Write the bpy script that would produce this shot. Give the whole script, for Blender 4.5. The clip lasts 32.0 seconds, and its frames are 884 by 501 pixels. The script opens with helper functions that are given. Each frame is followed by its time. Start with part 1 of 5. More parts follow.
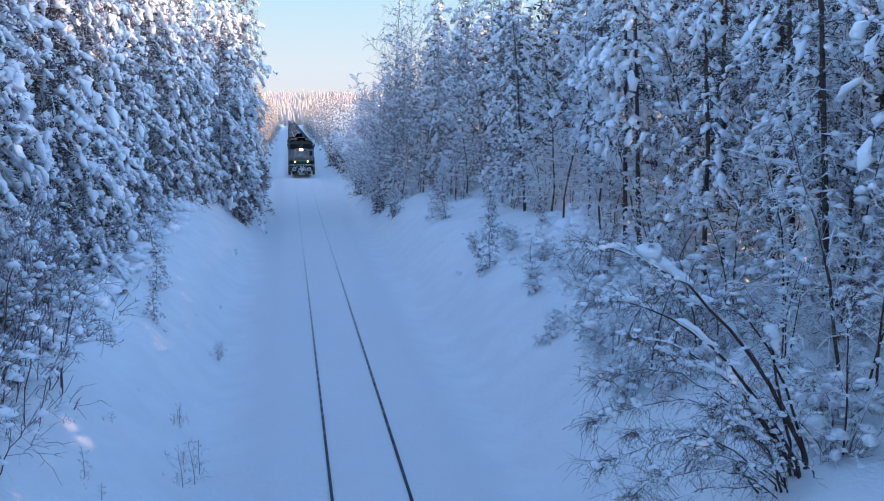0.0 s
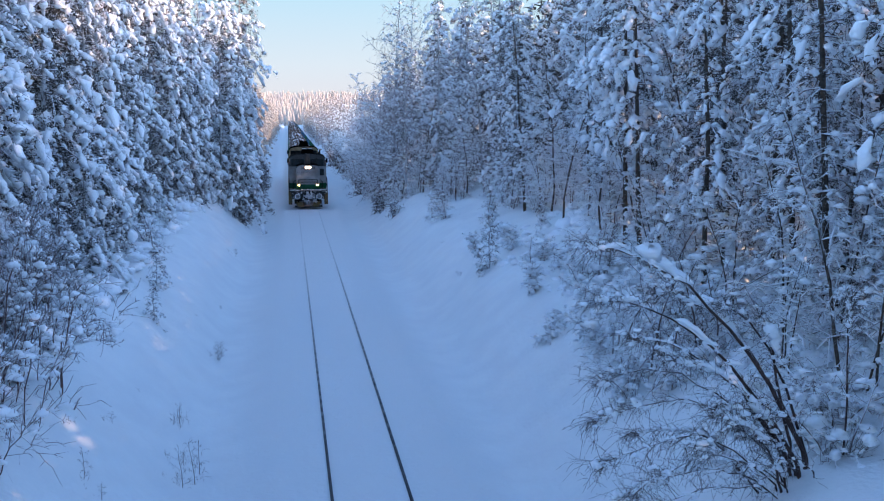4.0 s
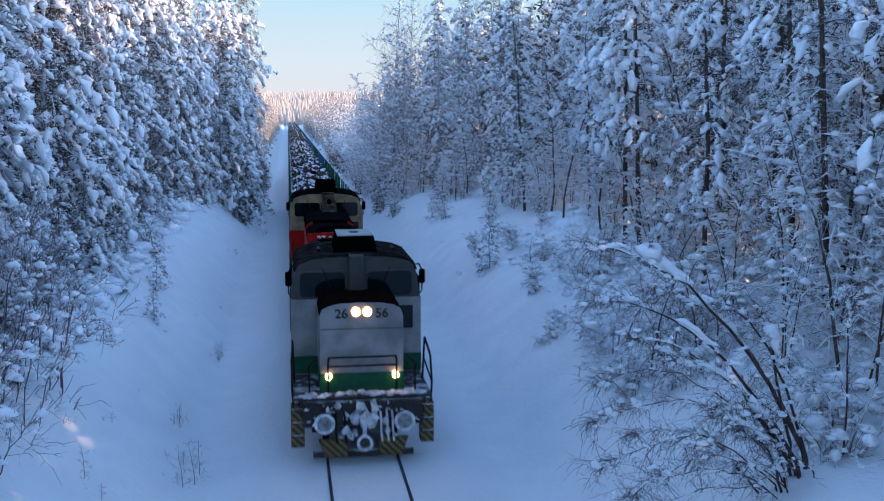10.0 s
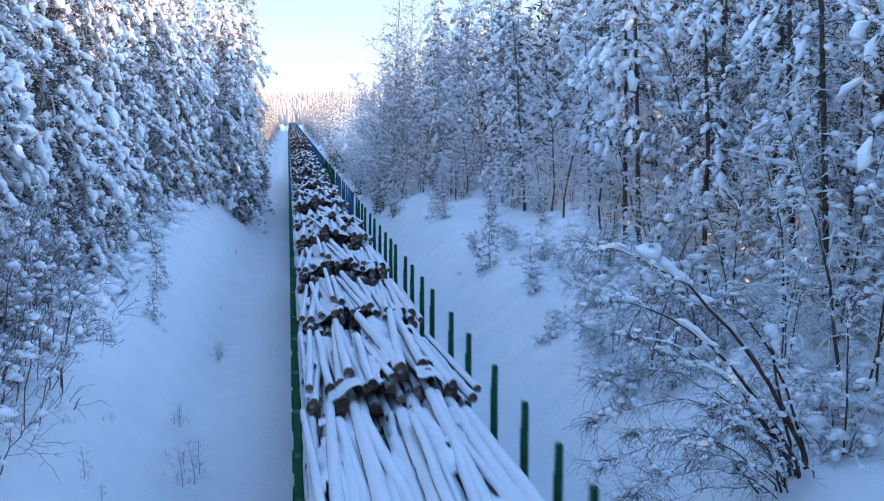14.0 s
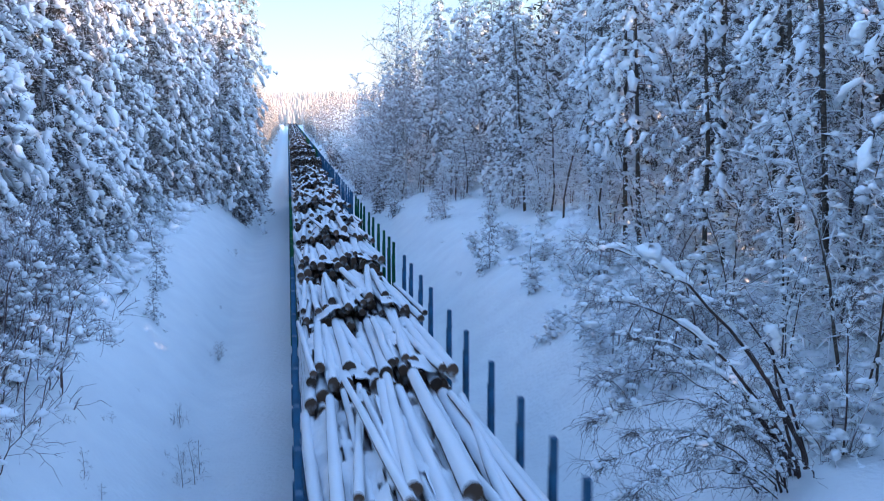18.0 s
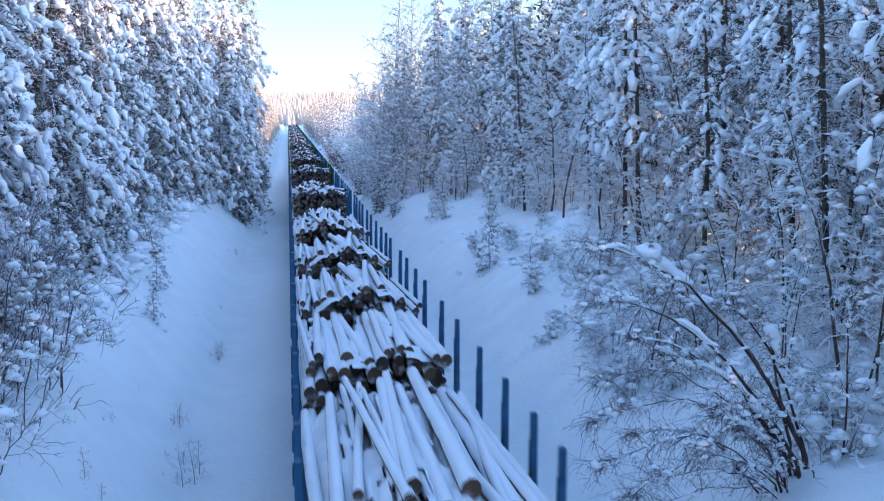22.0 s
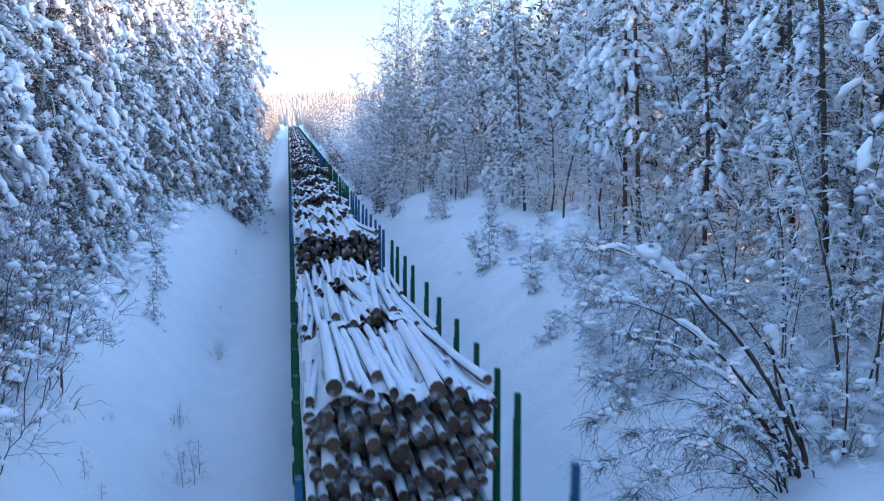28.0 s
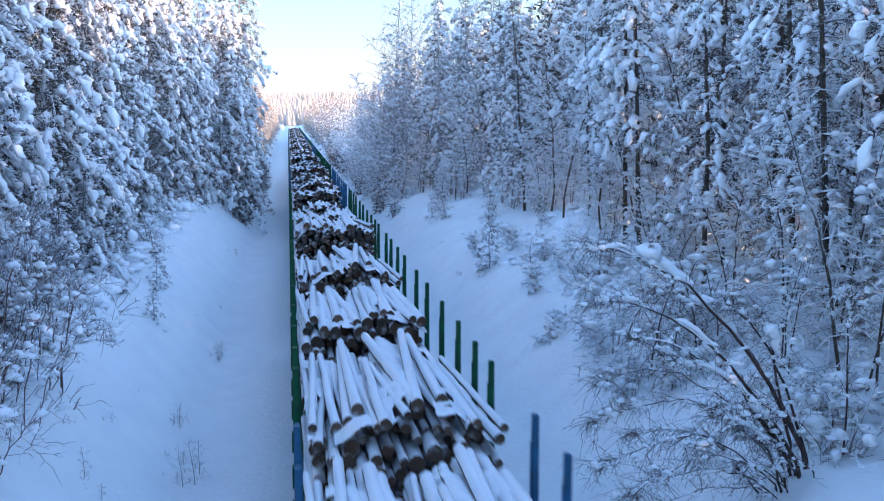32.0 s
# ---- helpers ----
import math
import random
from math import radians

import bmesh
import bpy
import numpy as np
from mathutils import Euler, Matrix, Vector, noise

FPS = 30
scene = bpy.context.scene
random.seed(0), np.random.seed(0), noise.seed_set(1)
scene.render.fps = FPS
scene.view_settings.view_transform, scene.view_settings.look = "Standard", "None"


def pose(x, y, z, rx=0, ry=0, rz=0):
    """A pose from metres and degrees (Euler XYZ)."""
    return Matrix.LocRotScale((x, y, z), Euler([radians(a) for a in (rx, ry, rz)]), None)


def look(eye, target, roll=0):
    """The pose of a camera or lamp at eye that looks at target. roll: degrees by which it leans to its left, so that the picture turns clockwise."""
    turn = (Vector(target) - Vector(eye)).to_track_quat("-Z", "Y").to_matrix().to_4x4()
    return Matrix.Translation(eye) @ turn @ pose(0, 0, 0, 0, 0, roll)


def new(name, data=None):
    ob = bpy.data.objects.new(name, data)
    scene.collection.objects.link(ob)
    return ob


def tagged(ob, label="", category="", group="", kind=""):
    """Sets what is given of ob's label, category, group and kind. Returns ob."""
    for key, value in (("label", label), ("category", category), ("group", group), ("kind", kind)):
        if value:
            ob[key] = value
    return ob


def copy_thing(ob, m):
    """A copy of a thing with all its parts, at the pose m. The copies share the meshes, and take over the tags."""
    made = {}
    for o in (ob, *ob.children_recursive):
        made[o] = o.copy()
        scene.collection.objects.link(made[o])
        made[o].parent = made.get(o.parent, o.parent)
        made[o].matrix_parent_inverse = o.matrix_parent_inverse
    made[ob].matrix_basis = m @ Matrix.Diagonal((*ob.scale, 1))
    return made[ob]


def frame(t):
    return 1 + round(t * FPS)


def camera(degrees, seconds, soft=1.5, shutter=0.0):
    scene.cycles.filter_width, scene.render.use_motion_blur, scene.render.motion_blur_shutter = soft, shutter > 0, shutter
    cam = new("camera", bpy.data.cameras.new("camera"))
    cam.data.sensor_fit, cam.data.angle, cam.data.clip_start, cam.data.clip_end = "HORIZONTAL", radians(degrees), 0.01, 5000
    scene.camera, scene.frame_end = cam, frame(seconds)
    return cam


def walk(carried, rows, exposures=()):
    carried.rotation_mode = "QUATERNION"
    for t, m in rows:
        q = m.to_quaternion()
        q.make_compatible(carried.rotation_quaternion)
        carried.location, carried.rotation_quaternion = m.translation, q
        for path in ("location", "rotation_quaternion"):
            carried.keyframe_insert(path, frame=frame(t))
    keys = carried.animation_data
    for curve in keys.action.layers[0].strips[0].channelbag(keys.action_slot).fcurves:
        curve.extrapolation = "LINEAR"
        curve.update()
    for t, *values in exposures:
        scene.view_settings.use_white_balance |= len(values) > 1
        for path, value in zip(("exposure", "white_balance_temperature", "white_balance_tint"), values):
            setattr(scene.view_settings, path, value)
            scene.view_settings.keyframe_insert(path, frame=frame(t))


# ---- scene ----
cam = camera(46.3, 32.0, 1.1, 0.5)
EYE = (-1.5375, 0.0, 7.739)
STAND = pose(*EYE, 90 - 7.558, 0, -8.416)
walk(cam, [(0, STAND), (32, STAND)], [(0, 1.83, 5700, 18), (9, 1.78, 5700, 18), (11, 1.9, 5750, 18), (12, 2.2, 5850, 18), (32, 2.25, 5850, 18)])

# ---- light: low winter sun from beyond the trees, blue sky ----
SUN_EL, SUN_AZ = 9.5, 108.0      # degrees above the horizon; degrees clockwise from the track's far end
world = bpy.data.worlds.new("winter_sky")
scene.world = world
world.use_nodes = True
wn = world.node_tree.nodes
sky = wn.new("ShaderNodeTexSky")
sky.sky_type = "NISHITA"
sky.sun_disc = False
sky.sun_elevation = radians(SUN_EL)
sky.sun_rotation = radians(SUN_AZ)
sky.altitude = 100
sky.air_density, sky.dust_density, sky.ozone_density = 1.0, 0.3, 1.8
world.node_tree.links.new(sky.outputs[0], wn["Background"].inputs[0])
wn["Background"].inputs[1].default_value = 0.166
sun = new("sun", bpy.data.lights.new("sun", "SUN"))
sun.data.energy, sun.data.angle, sun.data.color = 1.9, radians(0.5), (1.0, 0.62, 0.34)
a, e = radians(SUN_AZ), radians(SUN_EL)
sun.matrix_world = look((0, 0, 0), (-math.sin(a) * math.cos(e), -math.cos(a) * math.cos(e), -math.sin(e)))


# ---- materials ----
def material(name, colour, rough=0.7, metal=0.0, other=None, scale=8.0, bump=0.0, bump_scale=40.0, emit=0.0, coat=0.0, sharp=(0.35, 0.65), shine=0.5):
    """A surface with stains from a second colour and fine relief."""
    m = bpy.data.materials.new(name)
    m.use_nodes = True
    t, n = m.node_tree, m.node_tree.nodes
    b = n["Principled BSDF"]
    b.inputs["Roughness"].default_value = rough
    b.inputs["Metallic"].default_value = metal
    b.inputs["Coat Weight"].default_value = coat
    b.inputs["Specular IOR Level"].default_value = shine
    co = n.new("ShaderNodeTexCoord")
    if other:
        noi = n.new("ShaderNodeTexNoise")
        noi.inputs["Scale"].default_value, noi.inputs["Detail"].default_value = scale, 6
        ramp = n.new("ShaderNodeMapRange")
        ramp.inputs[1].default_value, ramp.inputs[2].default_value = sharp
        mix = n.new("ShaderNodeMix")
        mix.data_type = "RGBA"
        mix.inputs[6].default_value, mix.inputs[7].default_value = (*colour, 1), (*other, 1)
        t.links.new(co.outputs["Object"], noi.inputs["Vector"])
        t.links.new(noi.outputs["Fac"], ramp.inputs[0])
        t.links.new(ramp.outputs[0], mix.inputs[0])
        t.links.new(mix.outputs[2], b.inputs["Base Color"])
    else:
        b.inputs["Base Color"].default_value = (*colour, 1)
    if bump:
        n2, bp = n.new("ShaderNodeTexNoise"), n.new("ShaderNodeBump")
        n2.inputs["Scale"].default_value, n2.inputs["Detail"].default_value = bump_scale, 5
        bp.inputs["Strength"].default_value, bp.inputs["Distance"].default_value = bump, 0.8 / bump_scale
        t.links.new(co.outputs["Object"], n2.inputs["Vector"])
        t.links.new(n2.outputs["Fac"], bp.inputs["Height"])
        t.links.new(bp.outputs[0], b.inputs["Normal"])
    if emit:
        b.inputs["Emission Color"].default_value = (*colour, 1)
        b.inputs["Emission Strength"].default_value = emit
    return m


SNOW = (0.83, 0.86, 0.91)


def snowed(name, colour, other, low=0.15, high=0.45, scale=10.0, rough=0.85, spread=0.5, snow=SNOW):
    """A rough surface with snow lying on what faces up."""
    m = material(name, colour, rough, 0, other, scale)
    t, n = m.node_tree, m.node_tree.nodes
    b = n["Principled BSDF"]
    under = b.inputs["Base Color"].links[0].from_socket
    geo, sep, noi = n.new("ShaderNodeNewGeometry"), n.new("ShaderNodeSeparateXYZ"), n.new("ShaderNodeTexNoise")
    co = n.new("ShaderNodeTexCoord")
    noi.inputs["Scale"].default_value, noi.inputs["Detail"].default_value = 3.5, 4
    add, ramp, mix = n.new("ShaderNodeMath"), n.new("ShaderNodeMapRange"), n.new("ShaderNodeMix")
    add.operation = "MULTIPLY_ADD"
    add.inputs[1].default_value = spread
    ramp.inputs[1].default_value, ramp.inputs[2].default_value = low + spread * 0.5, high + spread * 0.5
    mix.data_type = "RGBA"
    mix.inputs[7].default_value = (*snow, 1)
    t.links.new(geo.outputs["Normal"], sep.inputs[0])
    t.links.new(co.outputs["Object"], noi.inputs["Vector"])
    t.links.new(noi.outputs["Fac"], add.inputs[0])
    t.links.new(sep.outputs[2], add.inputs[2])
    t.links.new(add.outputs[0], ramp.inputs[0])
    t.links.new(ramp.outputs[0], mix.inputs[0])
    t.links.new(under, mix.inputs[6])
    t.links.new(mix.outputs[2], b.inputs["Base Color"])
    return m


M_SNOW = material("snow", (0.82, 0.85, 0.86), 0.75, 0, (0.77, 0.80, 0.82), 0.9, 0.4, 7.0)
def varied(m, low, high):
    """Makes single logs of one material lighter or darker than others."""
    t, n = m.node_tree, m.node_tree.nodes
    b = n["Principled BSDF"]
    src = b.inputs["Base Color"].links[0].from_socket
    g, o, add, ramp, mul = n.new("ShaderNodeNewGeometry"), n.new("ShaderNodeObjectInfo"), n.new("ShaderNodeMath"), n.new("ShaderNodeMapRange"), n.new("ShaderNodeMix")
    add.operation = "PINGPONG"
    add.inputs[1].default_value = 1.0
    plus = n.new("ShaderNodeMath")
    t.links.new(g.outputs["Random Per Island"], plus.inputs[0])
    t.links.new(o.outputs["Random"], plus.inputs[1])
    t.links.new(plus.outputs[0], add.inputs[0])
    t.links.new(add.outputs[0], ramp.inputs[0])
    ramp.inputs[3].default_value, ramp.inputs[4].default_value = low, high
    mul.data_type, mul.blend_type = "RGBA", "MULTIPLY"
    mul.inputs[0].default_value = 1.0
    t.links.new(src, mul.inputs[6])
    t.links.new(ramp.outputs[0], mul.inputs[7])
    t.links.new(mul.outputs[2], b.inputs["Base Color"])
    return m


# warm low sun and distant haze are put into these base colours
M_FARWOOD = material("sun_tinted_rimed_trees", (0.64, 0.55, 0.47), 0.9, 0, (0.42, 0.35, 0.30), 0.9, 0.6, 2.0)
M_LUMP = material("snow_on_branches", (0.93, 0.955, 0.985), 0.8, 0, (0.88, 0.91, 0.95), 4.0, 0.45, 9.0)
def train_shaded(m):
    """Greyer strip between the banks, along the track; the train's shade in the colour."""
    t, n = m.node_tree, m.node_tree.nodes
    b = n["Principled BSDF"]
    src = b.inputs["Base Color"].links[0].from_socket
    co, sep, ab, ramp, mix = n.new("ShaderNodeTexCoord"), n.new("ShaderNodeSeparateXYZ"), n.new("ShaderNodeMath"), n.new("ShaderNodeMapRange"), n.new("ShaderNodeMix")
    ab.operation = "ABSOLUTE"
    ramp.inputs[1].default_value, ramp.inputs[2].default_value = 3.3, 2.2
    ramp.inputs[3].default_value, ramp.inputs[4].default_value = 0.0, 1.0
    mix.data_type = "RGBA"
    mix.inputs[7].default_value = (0.74, 0.77, 0.79, 1)
    t.links.new(co.outputs["Object"], sep.inputs[0])
    t.links.new(sep.outputs[0], ab.inputs[0])
    t.links.new(ab.outputs[0], ramp.inputs[0])
    t.links.new(ramp.outputs[0], mix.inputs[0])
    t.links.new(src, mix.inputs[6])
    t.links.new(mix.outputs[2], b.inputs["Base Color"])


train_shaded(M_SNOW)
M_RAIL = material("rail_steel", (0.022, 0.026, 0.036), 0.6, 0.0, (0.04, 0.045, 0.058), 6, shine=0.2)


def drifted(m, start, end):
    """Snow blown over the rail in patches, more of it the farther from the bridge."""
    t, n = m.node_tree, m.node_tree.nodes
    b = n["Principled BSDF"]
    src = b.inputs["Base Color"].links[0].from_socket
    co, sep, ramp, noi, add, cut, mix = (n.new("ShaderNode" + k) for k in ("TexCoord", "SeparateXYZ", "MapRange", "TexNoise", "Math", "MapRange", "Mix"))
    ramp.inputs[1].default_value, ramp.inputs[2].default_value = start, end
    noi.inputs["Scale"].default_value, noi.inputs["Detail"].default_value = 2.5, 5
    cut.inputs[1].default_value, cut.inputs[2].default_value = 0.6, 1.45
    mix.data_type = "RGBA"
    mix.inputs[7].default_value = (0.72, 0.75, 0.77, 1)
    t.links.new(co.outputs["Object"], sep.inputs[0])
    t.links.new(co.outputs["Object"], noi.inputs["Vector"])
    t.links.new(sep.outputs[1], ramp.inputs[0])
    t.links.new(ramp.outputs[0], add.inputs[0])
    t.links.new(noi.outputs["Fac"], add.inputs[1])
    t.links.new(add.outputs[0], cut.inputs[0])
    t.links.new(cut.outputs[0], mix.inputs[0])
    t.links.new(src, mix.inputs[6])
    t.links.new(mix.outputs[2], b.inputs["Base Color"])


drifted(M_RAIL, 20.0, 62.0)
M_BARK = snowed("frosty_bark", (0.045, 0.033, 0.025), (0.10, 0.075, 0.055), 0.25, 0.6)
M_RIMEBARK = snowed("rimed_bark", (0.06, 0.05, 0.045), (0.20, 0.18, 0.17), -0.25, 0.5, 6, 0.85, 1.3)
M_BIRCH = snowed("birch_bark", (0.42, 0.40, 0.39), (0.12, 0.11, 0.105), -0.2, 0.6, 5.0, 0.85, 1.0)
M_TWIG = snowed("frosted_twig", (0.06, 0.036, 0.031), (0.18, 0.130, 0.125), -0.35, 0.35, 10, 0.85, 0.9)
M_FROST = snowed("rimed_twig", (0.10, 0.072, 0.074), (0.24, 0.205, 0.215), 0.02, 0.75, 10, 0.85, 0.9)
M_SHRUB = snowed("shrub_twig", (0.06, 0.034, 0.030), (0.14, 0.088, 0.072), -0.1, 0.5, 10, 0.85, 0.8)
M_STEM = snowed("dark_stem", (0.036, 0.019, 0.016), (0.075, 0.046, 0.040), 0.55, 0.95, 10, 0.85, 0.8)
M_REDTWIG = snowed("reddish_twig", (0.085, 0.045, 0.038), (0.15, 0.095, 0.085), 0.08, 0.68, 10, 0.85, 0.8)
M_SEEDLING = snowed("seedling_twig", (0.10, 0.075, 0.065), (0.2, 0.17, 0.16), 0.2, 0.8, 10, 0.85, 0.8)
M_NEEDLE = snowed("needles", (0.030, 0.024, 0.019), (0.062, 0.050, 0.044), 0.55, 1.2, 12, 0.8, 1.1)
M_LOGBARK = snowed("log_bark", (0.09, 0.062, 0.045), (0.035, 0.025, 0.02), -0.06, 0.2, 7, 0.9, 0.7, (0.74, 0.76, 0.79))
M_BARELOG = material("bare_log_bark", (0.05, 0.034, 0.025), 0.9, 0, (0.02, 0.015, 0.012), 7, 0.3, 30)
M_LOGSNOW = material("snow_on_logs", (0.80, 0.82, 0.85), 0.8, 0, (0.70, 0.72, 0.75), 4.0, 0.5, 12.0)
M_LOGEND = varied(material("sawn_log_end", (0.13, 0.075, 0.048), 0.85, 0, (0.46, 0.46, 0.48), 5.0, 0.3, 50, sharp=(0.54, 0.68)), 0.04, 0.9)
M_GREEN = material("green_paint", (0.004, 0.085, 0.036), 0.55, 0, (0.007, 0.05, 0.026), 5, 0.1, shine=0.2)
M_BLUE = material("blue_paint", (0.006, 0.095, 0.21), 0.55, 0, (0.005, 0.055, 0.12), 5, 0.1)
M_FRAME = snowed("dirty_frame", (0.018, 0.017, 0.017), (0.035, 0.031, 0.03), 0.7, 1.2, 10, 0.85, 1.2)
M_DARK = material("dark_metal", (0.006, 0.006, 0.006), 0.6, 0, (0.014, 0.013, 0.012), 6, 0.1, shine=0.1)
M_ROOF = material("dark_grey_roof_paint", (0.0028, 0.0028, 0.003), 0.8, 0, (0.008, 0.008, 0.0085), 2.2, 0.1, shine=0.0)
M_WORNROOF = material("worn_brown_roof", (0.010, 0.008, 0.007), 0.8, 0, (0.034, 0.031, 0.030), 3.5, 0.2, shine=0.0)
M_WHITE = material("white_paint", (0.26, 0.262, 0.265), 0.5, 0, (0.15, 0.15, 0.15), 2.2, 0.05)
M_BUFFER = material("frosted_steel", (0.10, 0.11, 0.12), 0.8, 0, (0.30, 0.31, 0.33), 9)
M_GREY = material("grey_paint", (0.042, 0.042, 0.042), 0.55, 0, (0.026, 0.026, 0.026), 3, 0.05)
M_SOOT = material("sooty_metal", (0.0012, 0.0012, 0.0012), 0.85, 0, (0.002, 0.002, 0.002), 6, shine=0.0)
M_CREAM = material("cream_paint", (0.29, 0.215, 0.12), 0.55, 0, (0.15, 0.11, 0.065), 3, 0.05, shine=0.2)
M_SOOTED = material("sooted_paint", (0.075, 0.055, 0.036), 0.7, 0, (0.012, 0.010, 0.008), 4, shine=0.1)
M_RED = material("red_paint", (0.40, 0.007, 0.002), 0.6, 0, (0.26, 0.006, 0.002), 3, 0.05, shine=0.15)
M_BROWN = material("brown_grille", (0.005, 0.0028, 0.0024), 0.8, 0, (0.012, 0.0058, 0.0042), 10, 0.2, shine=0.0)
M_LIME = material("light_green_paint", (0.02, 0.30, 0.12), 0.5, 0, (0.02, 0.20, 0.08), 4)
M_GREYROOF = material("sooty_grey_hood_top", (0.0036, 0.003, 0.003), 0.85, 0, (0.011, 0.0092, 0.0086), 2.5, 0.1, shine=0.04)
M_DECK = snowed("trodden_walkway", (0.018, 0.017, 0.017), (0.05, 0.045, 0.042), 1.0, 1.35, 10, 0.85, 1.8, (0.6, 0.61, 0.64))
M_GLASS = material("dark_window_glass", (0.003, 0.007, 0.009), 0.06, 0, shine=0.3)
M_RIME = material("packed_rime", (0.78, 0.80, 0.83), 0.85, 0, (0.35, 0.36, 0.38), 7, 0.8, 16)
M_LAMP = material("lit_headlamp", (1.0, 0.66, 0.30), 0.3, emit=16.0)
M_LAMP2 = material("lit_marker_lamp", (1.0, 0.52, 0.17), 0.3, emit=8.5)
# glow on the lamp rims, standing in for glare round the lit lamps
M_GLOW = material("lamp_glare", (1.0, 0.42, 0.10), 0.4, emit=1.6)
M_LENS = material("unlit_lamp_glass", (0.34, 0.40, 0.33), 0.1, 0, coat=0.6)
M_TEXTD = material("black_lettering", (0.02, 0.02, 0.02), 0.6)
M_TEXTW = material("white_lettering", (0.7, 0.68, 0.64), 0.6)


def hazard(name):
    """Yellow and black slanting bands."""
    m = material(name, (0.42, 0.27, 0.02), 0.6)
    t, n = m.node_tree, m.node_tree.nodes
    w, co, mp, mix = n.new("ShaderNodeTexWave"), n.new("ShaderNodeTexCoord"), n.new("ShaderNodeMapping"), n.new("ShaderNodeMix")
    mp.inputs["Rotation"].default_value = (0, radians(45), 0)
    w.inputs["Scale"].default_value, w.inputs["Distortion"].default_value = 2.6, 0.4
    gt = n.new("ShaderNodeMath")
    gt.operation = "GREATER_THAN"
    gt.inputs[1].default_value = 0.5
    mix.data_type = "RGBA"
    mix.inputs[6].default_value, mix.inputs[7].default_value = (0.17, 0.105, 0.012, 1), (0.018, 0.016, 0.016, 1)
    t.links.new(co.outputs["Object"], mp.inputs[0])
    t.links.new(mp.outputs[0], w.inputs["Vector"])
    t.links.new(w.outputs["Fac"], gt.inputs[0])
    t.links.new(gt.outputs[0], mix.inputs[0])
    t.links.new(mix.outputs[2], n["Principled BSDF"].inputs["Base Color"])
    return m


M_HAZARD = hazard("hazard_stripes")


# ---- mesh helpers ----
def tri_mesh(name, verts, tris, mats, index=None, smooth=True):
    me = bpy.data.meshes.new(name)
    v, f = np.asarray(verts, dtype=np.float32), np.asarray(tris, dtype=np.int32)
    k = f.shape[1]
    me.vertices.add(len(v))
    me.vertices.foreach_set("co", v.ravel())
    me.loops.add(f.size)
    me.loops.foreach_set("vertex_index", f.ravel())
    me.polygons.add(len(f))
    me.polygons.foreach_set("loop_start", np.arange(0, f.size, k, dtype=np.int32))
    for m in mats:
        me.materials.append(m)
    if index is not None:
        me.polygons.foreach_set("material_index", np.asarray(index, dtype=np.int32))
    me.polygons.foreach_set("use_smooth", np.full(len(f), smooth))
    me.update(calc_edges=True)
    me.validate()
    return me


def link_part(name, me, parent, label="", m=None):
    ob = new(name, me)
    ob.parent = parent
    if m is not None:
        ob.matrix_basis = m
    return tagged(ob, label)


def part(name, bm, mat, parent, label="", smooth=False, m=None):
    me = bpy.data.meshes.new(name)
    bm.to_mesh(me)
    bm.free()
    for x in (mat if isinstance(mat, (list, tuple)) else [mat]):
        me.materials.append(x)
    if smooth:
        me.polygons.foreach_set("use_smooth", np.full(len(me.polygons), True))
    return link_part(name, me, parent, label, m)


def block(lo, hi, bevel=0.0, bm=None, seg=1):
    bm = bm or bmesh.new()
    c, s = (Vector(lo) + Vector(hi)) / 2, Vector(hi) - Vector(lo)
    made = bmesh.ops.create_cube(bm, matrix=Matrix.Translation(c) @ Matrix.Diagonal((*s, 1)))["verts"]
    if bevel:
        edges = list({ed for v in made for ed in v.link_edges})
        bmesh.ops.bevel(bm, geom=edges, offset=bevel, segments=seg, affect="EDGES", profile=0.6)
    return bm


def rod(p, q, r, n=8, bm=None, r2=None):
    bm = bm or bmesh.new()
    p, q = Vector(p), Vector(q)
    m = Matrix.Translation((p + q) / 2) @ (q - p).to_track_quat("Z", "Y").to_matrix().to_4x4()
    bmesh.ops.create_cone(bm, cap_ends=True, segments=n, radius1=r, radius2=r if r2 is None else r2, depth=(q - p).length, matrix=m)
    return bm


def pipe(points, r, bm=None, n=6):
    bm = bm or bmesh.new()
    for p, q in zip(points, points[1:]):
        rod(p, q, r, n, bm)
    return bm


def extrude_y(section, y0, y1, bm=None):
    """A closed section of (x, z) points drawn out from y0 to y1."""
    bm = bm or bmesh.new()
    ra = [bm.verts.new((x, y0, z)) for x, z in section]
    rb = [bm.verts.new((x, y1, z)) for x, z in section]
    n = len(section)
    for i in range(n):
        bm.faces.new((ra[i], ra[(i + 1) % n], rb[(i + 1) % n], rb[i]))
    bm.faces.new(ra[::-1])
    bm.faces.new(rb)
    bmesh.ops.recalc_face_normals(bm, faces=bm.faces)
    return bm


# ---- the ground: a shallow cutting that opens out beyond the trees, hills far off ----
def smooth_step(a, b, x):
    t = np.clip((x - a) / (b - a), 0, 1)
    return t * t * (3 - 2 * t)


def wavy(x, y, s):
    return (np.sin(x * 1.7 * s + 0.3 + np.sin(y * 0.9 * s)) * np.sin(y * 1.3 * s + 1.1 + np.sin(x * 0.7 * s + 2)) +
            0.5 * np.sin(x * 3.1 * s + y * 2.3 * s + 0.7) * np.sin(y * 3.7 * s - x * 1.9 * s))


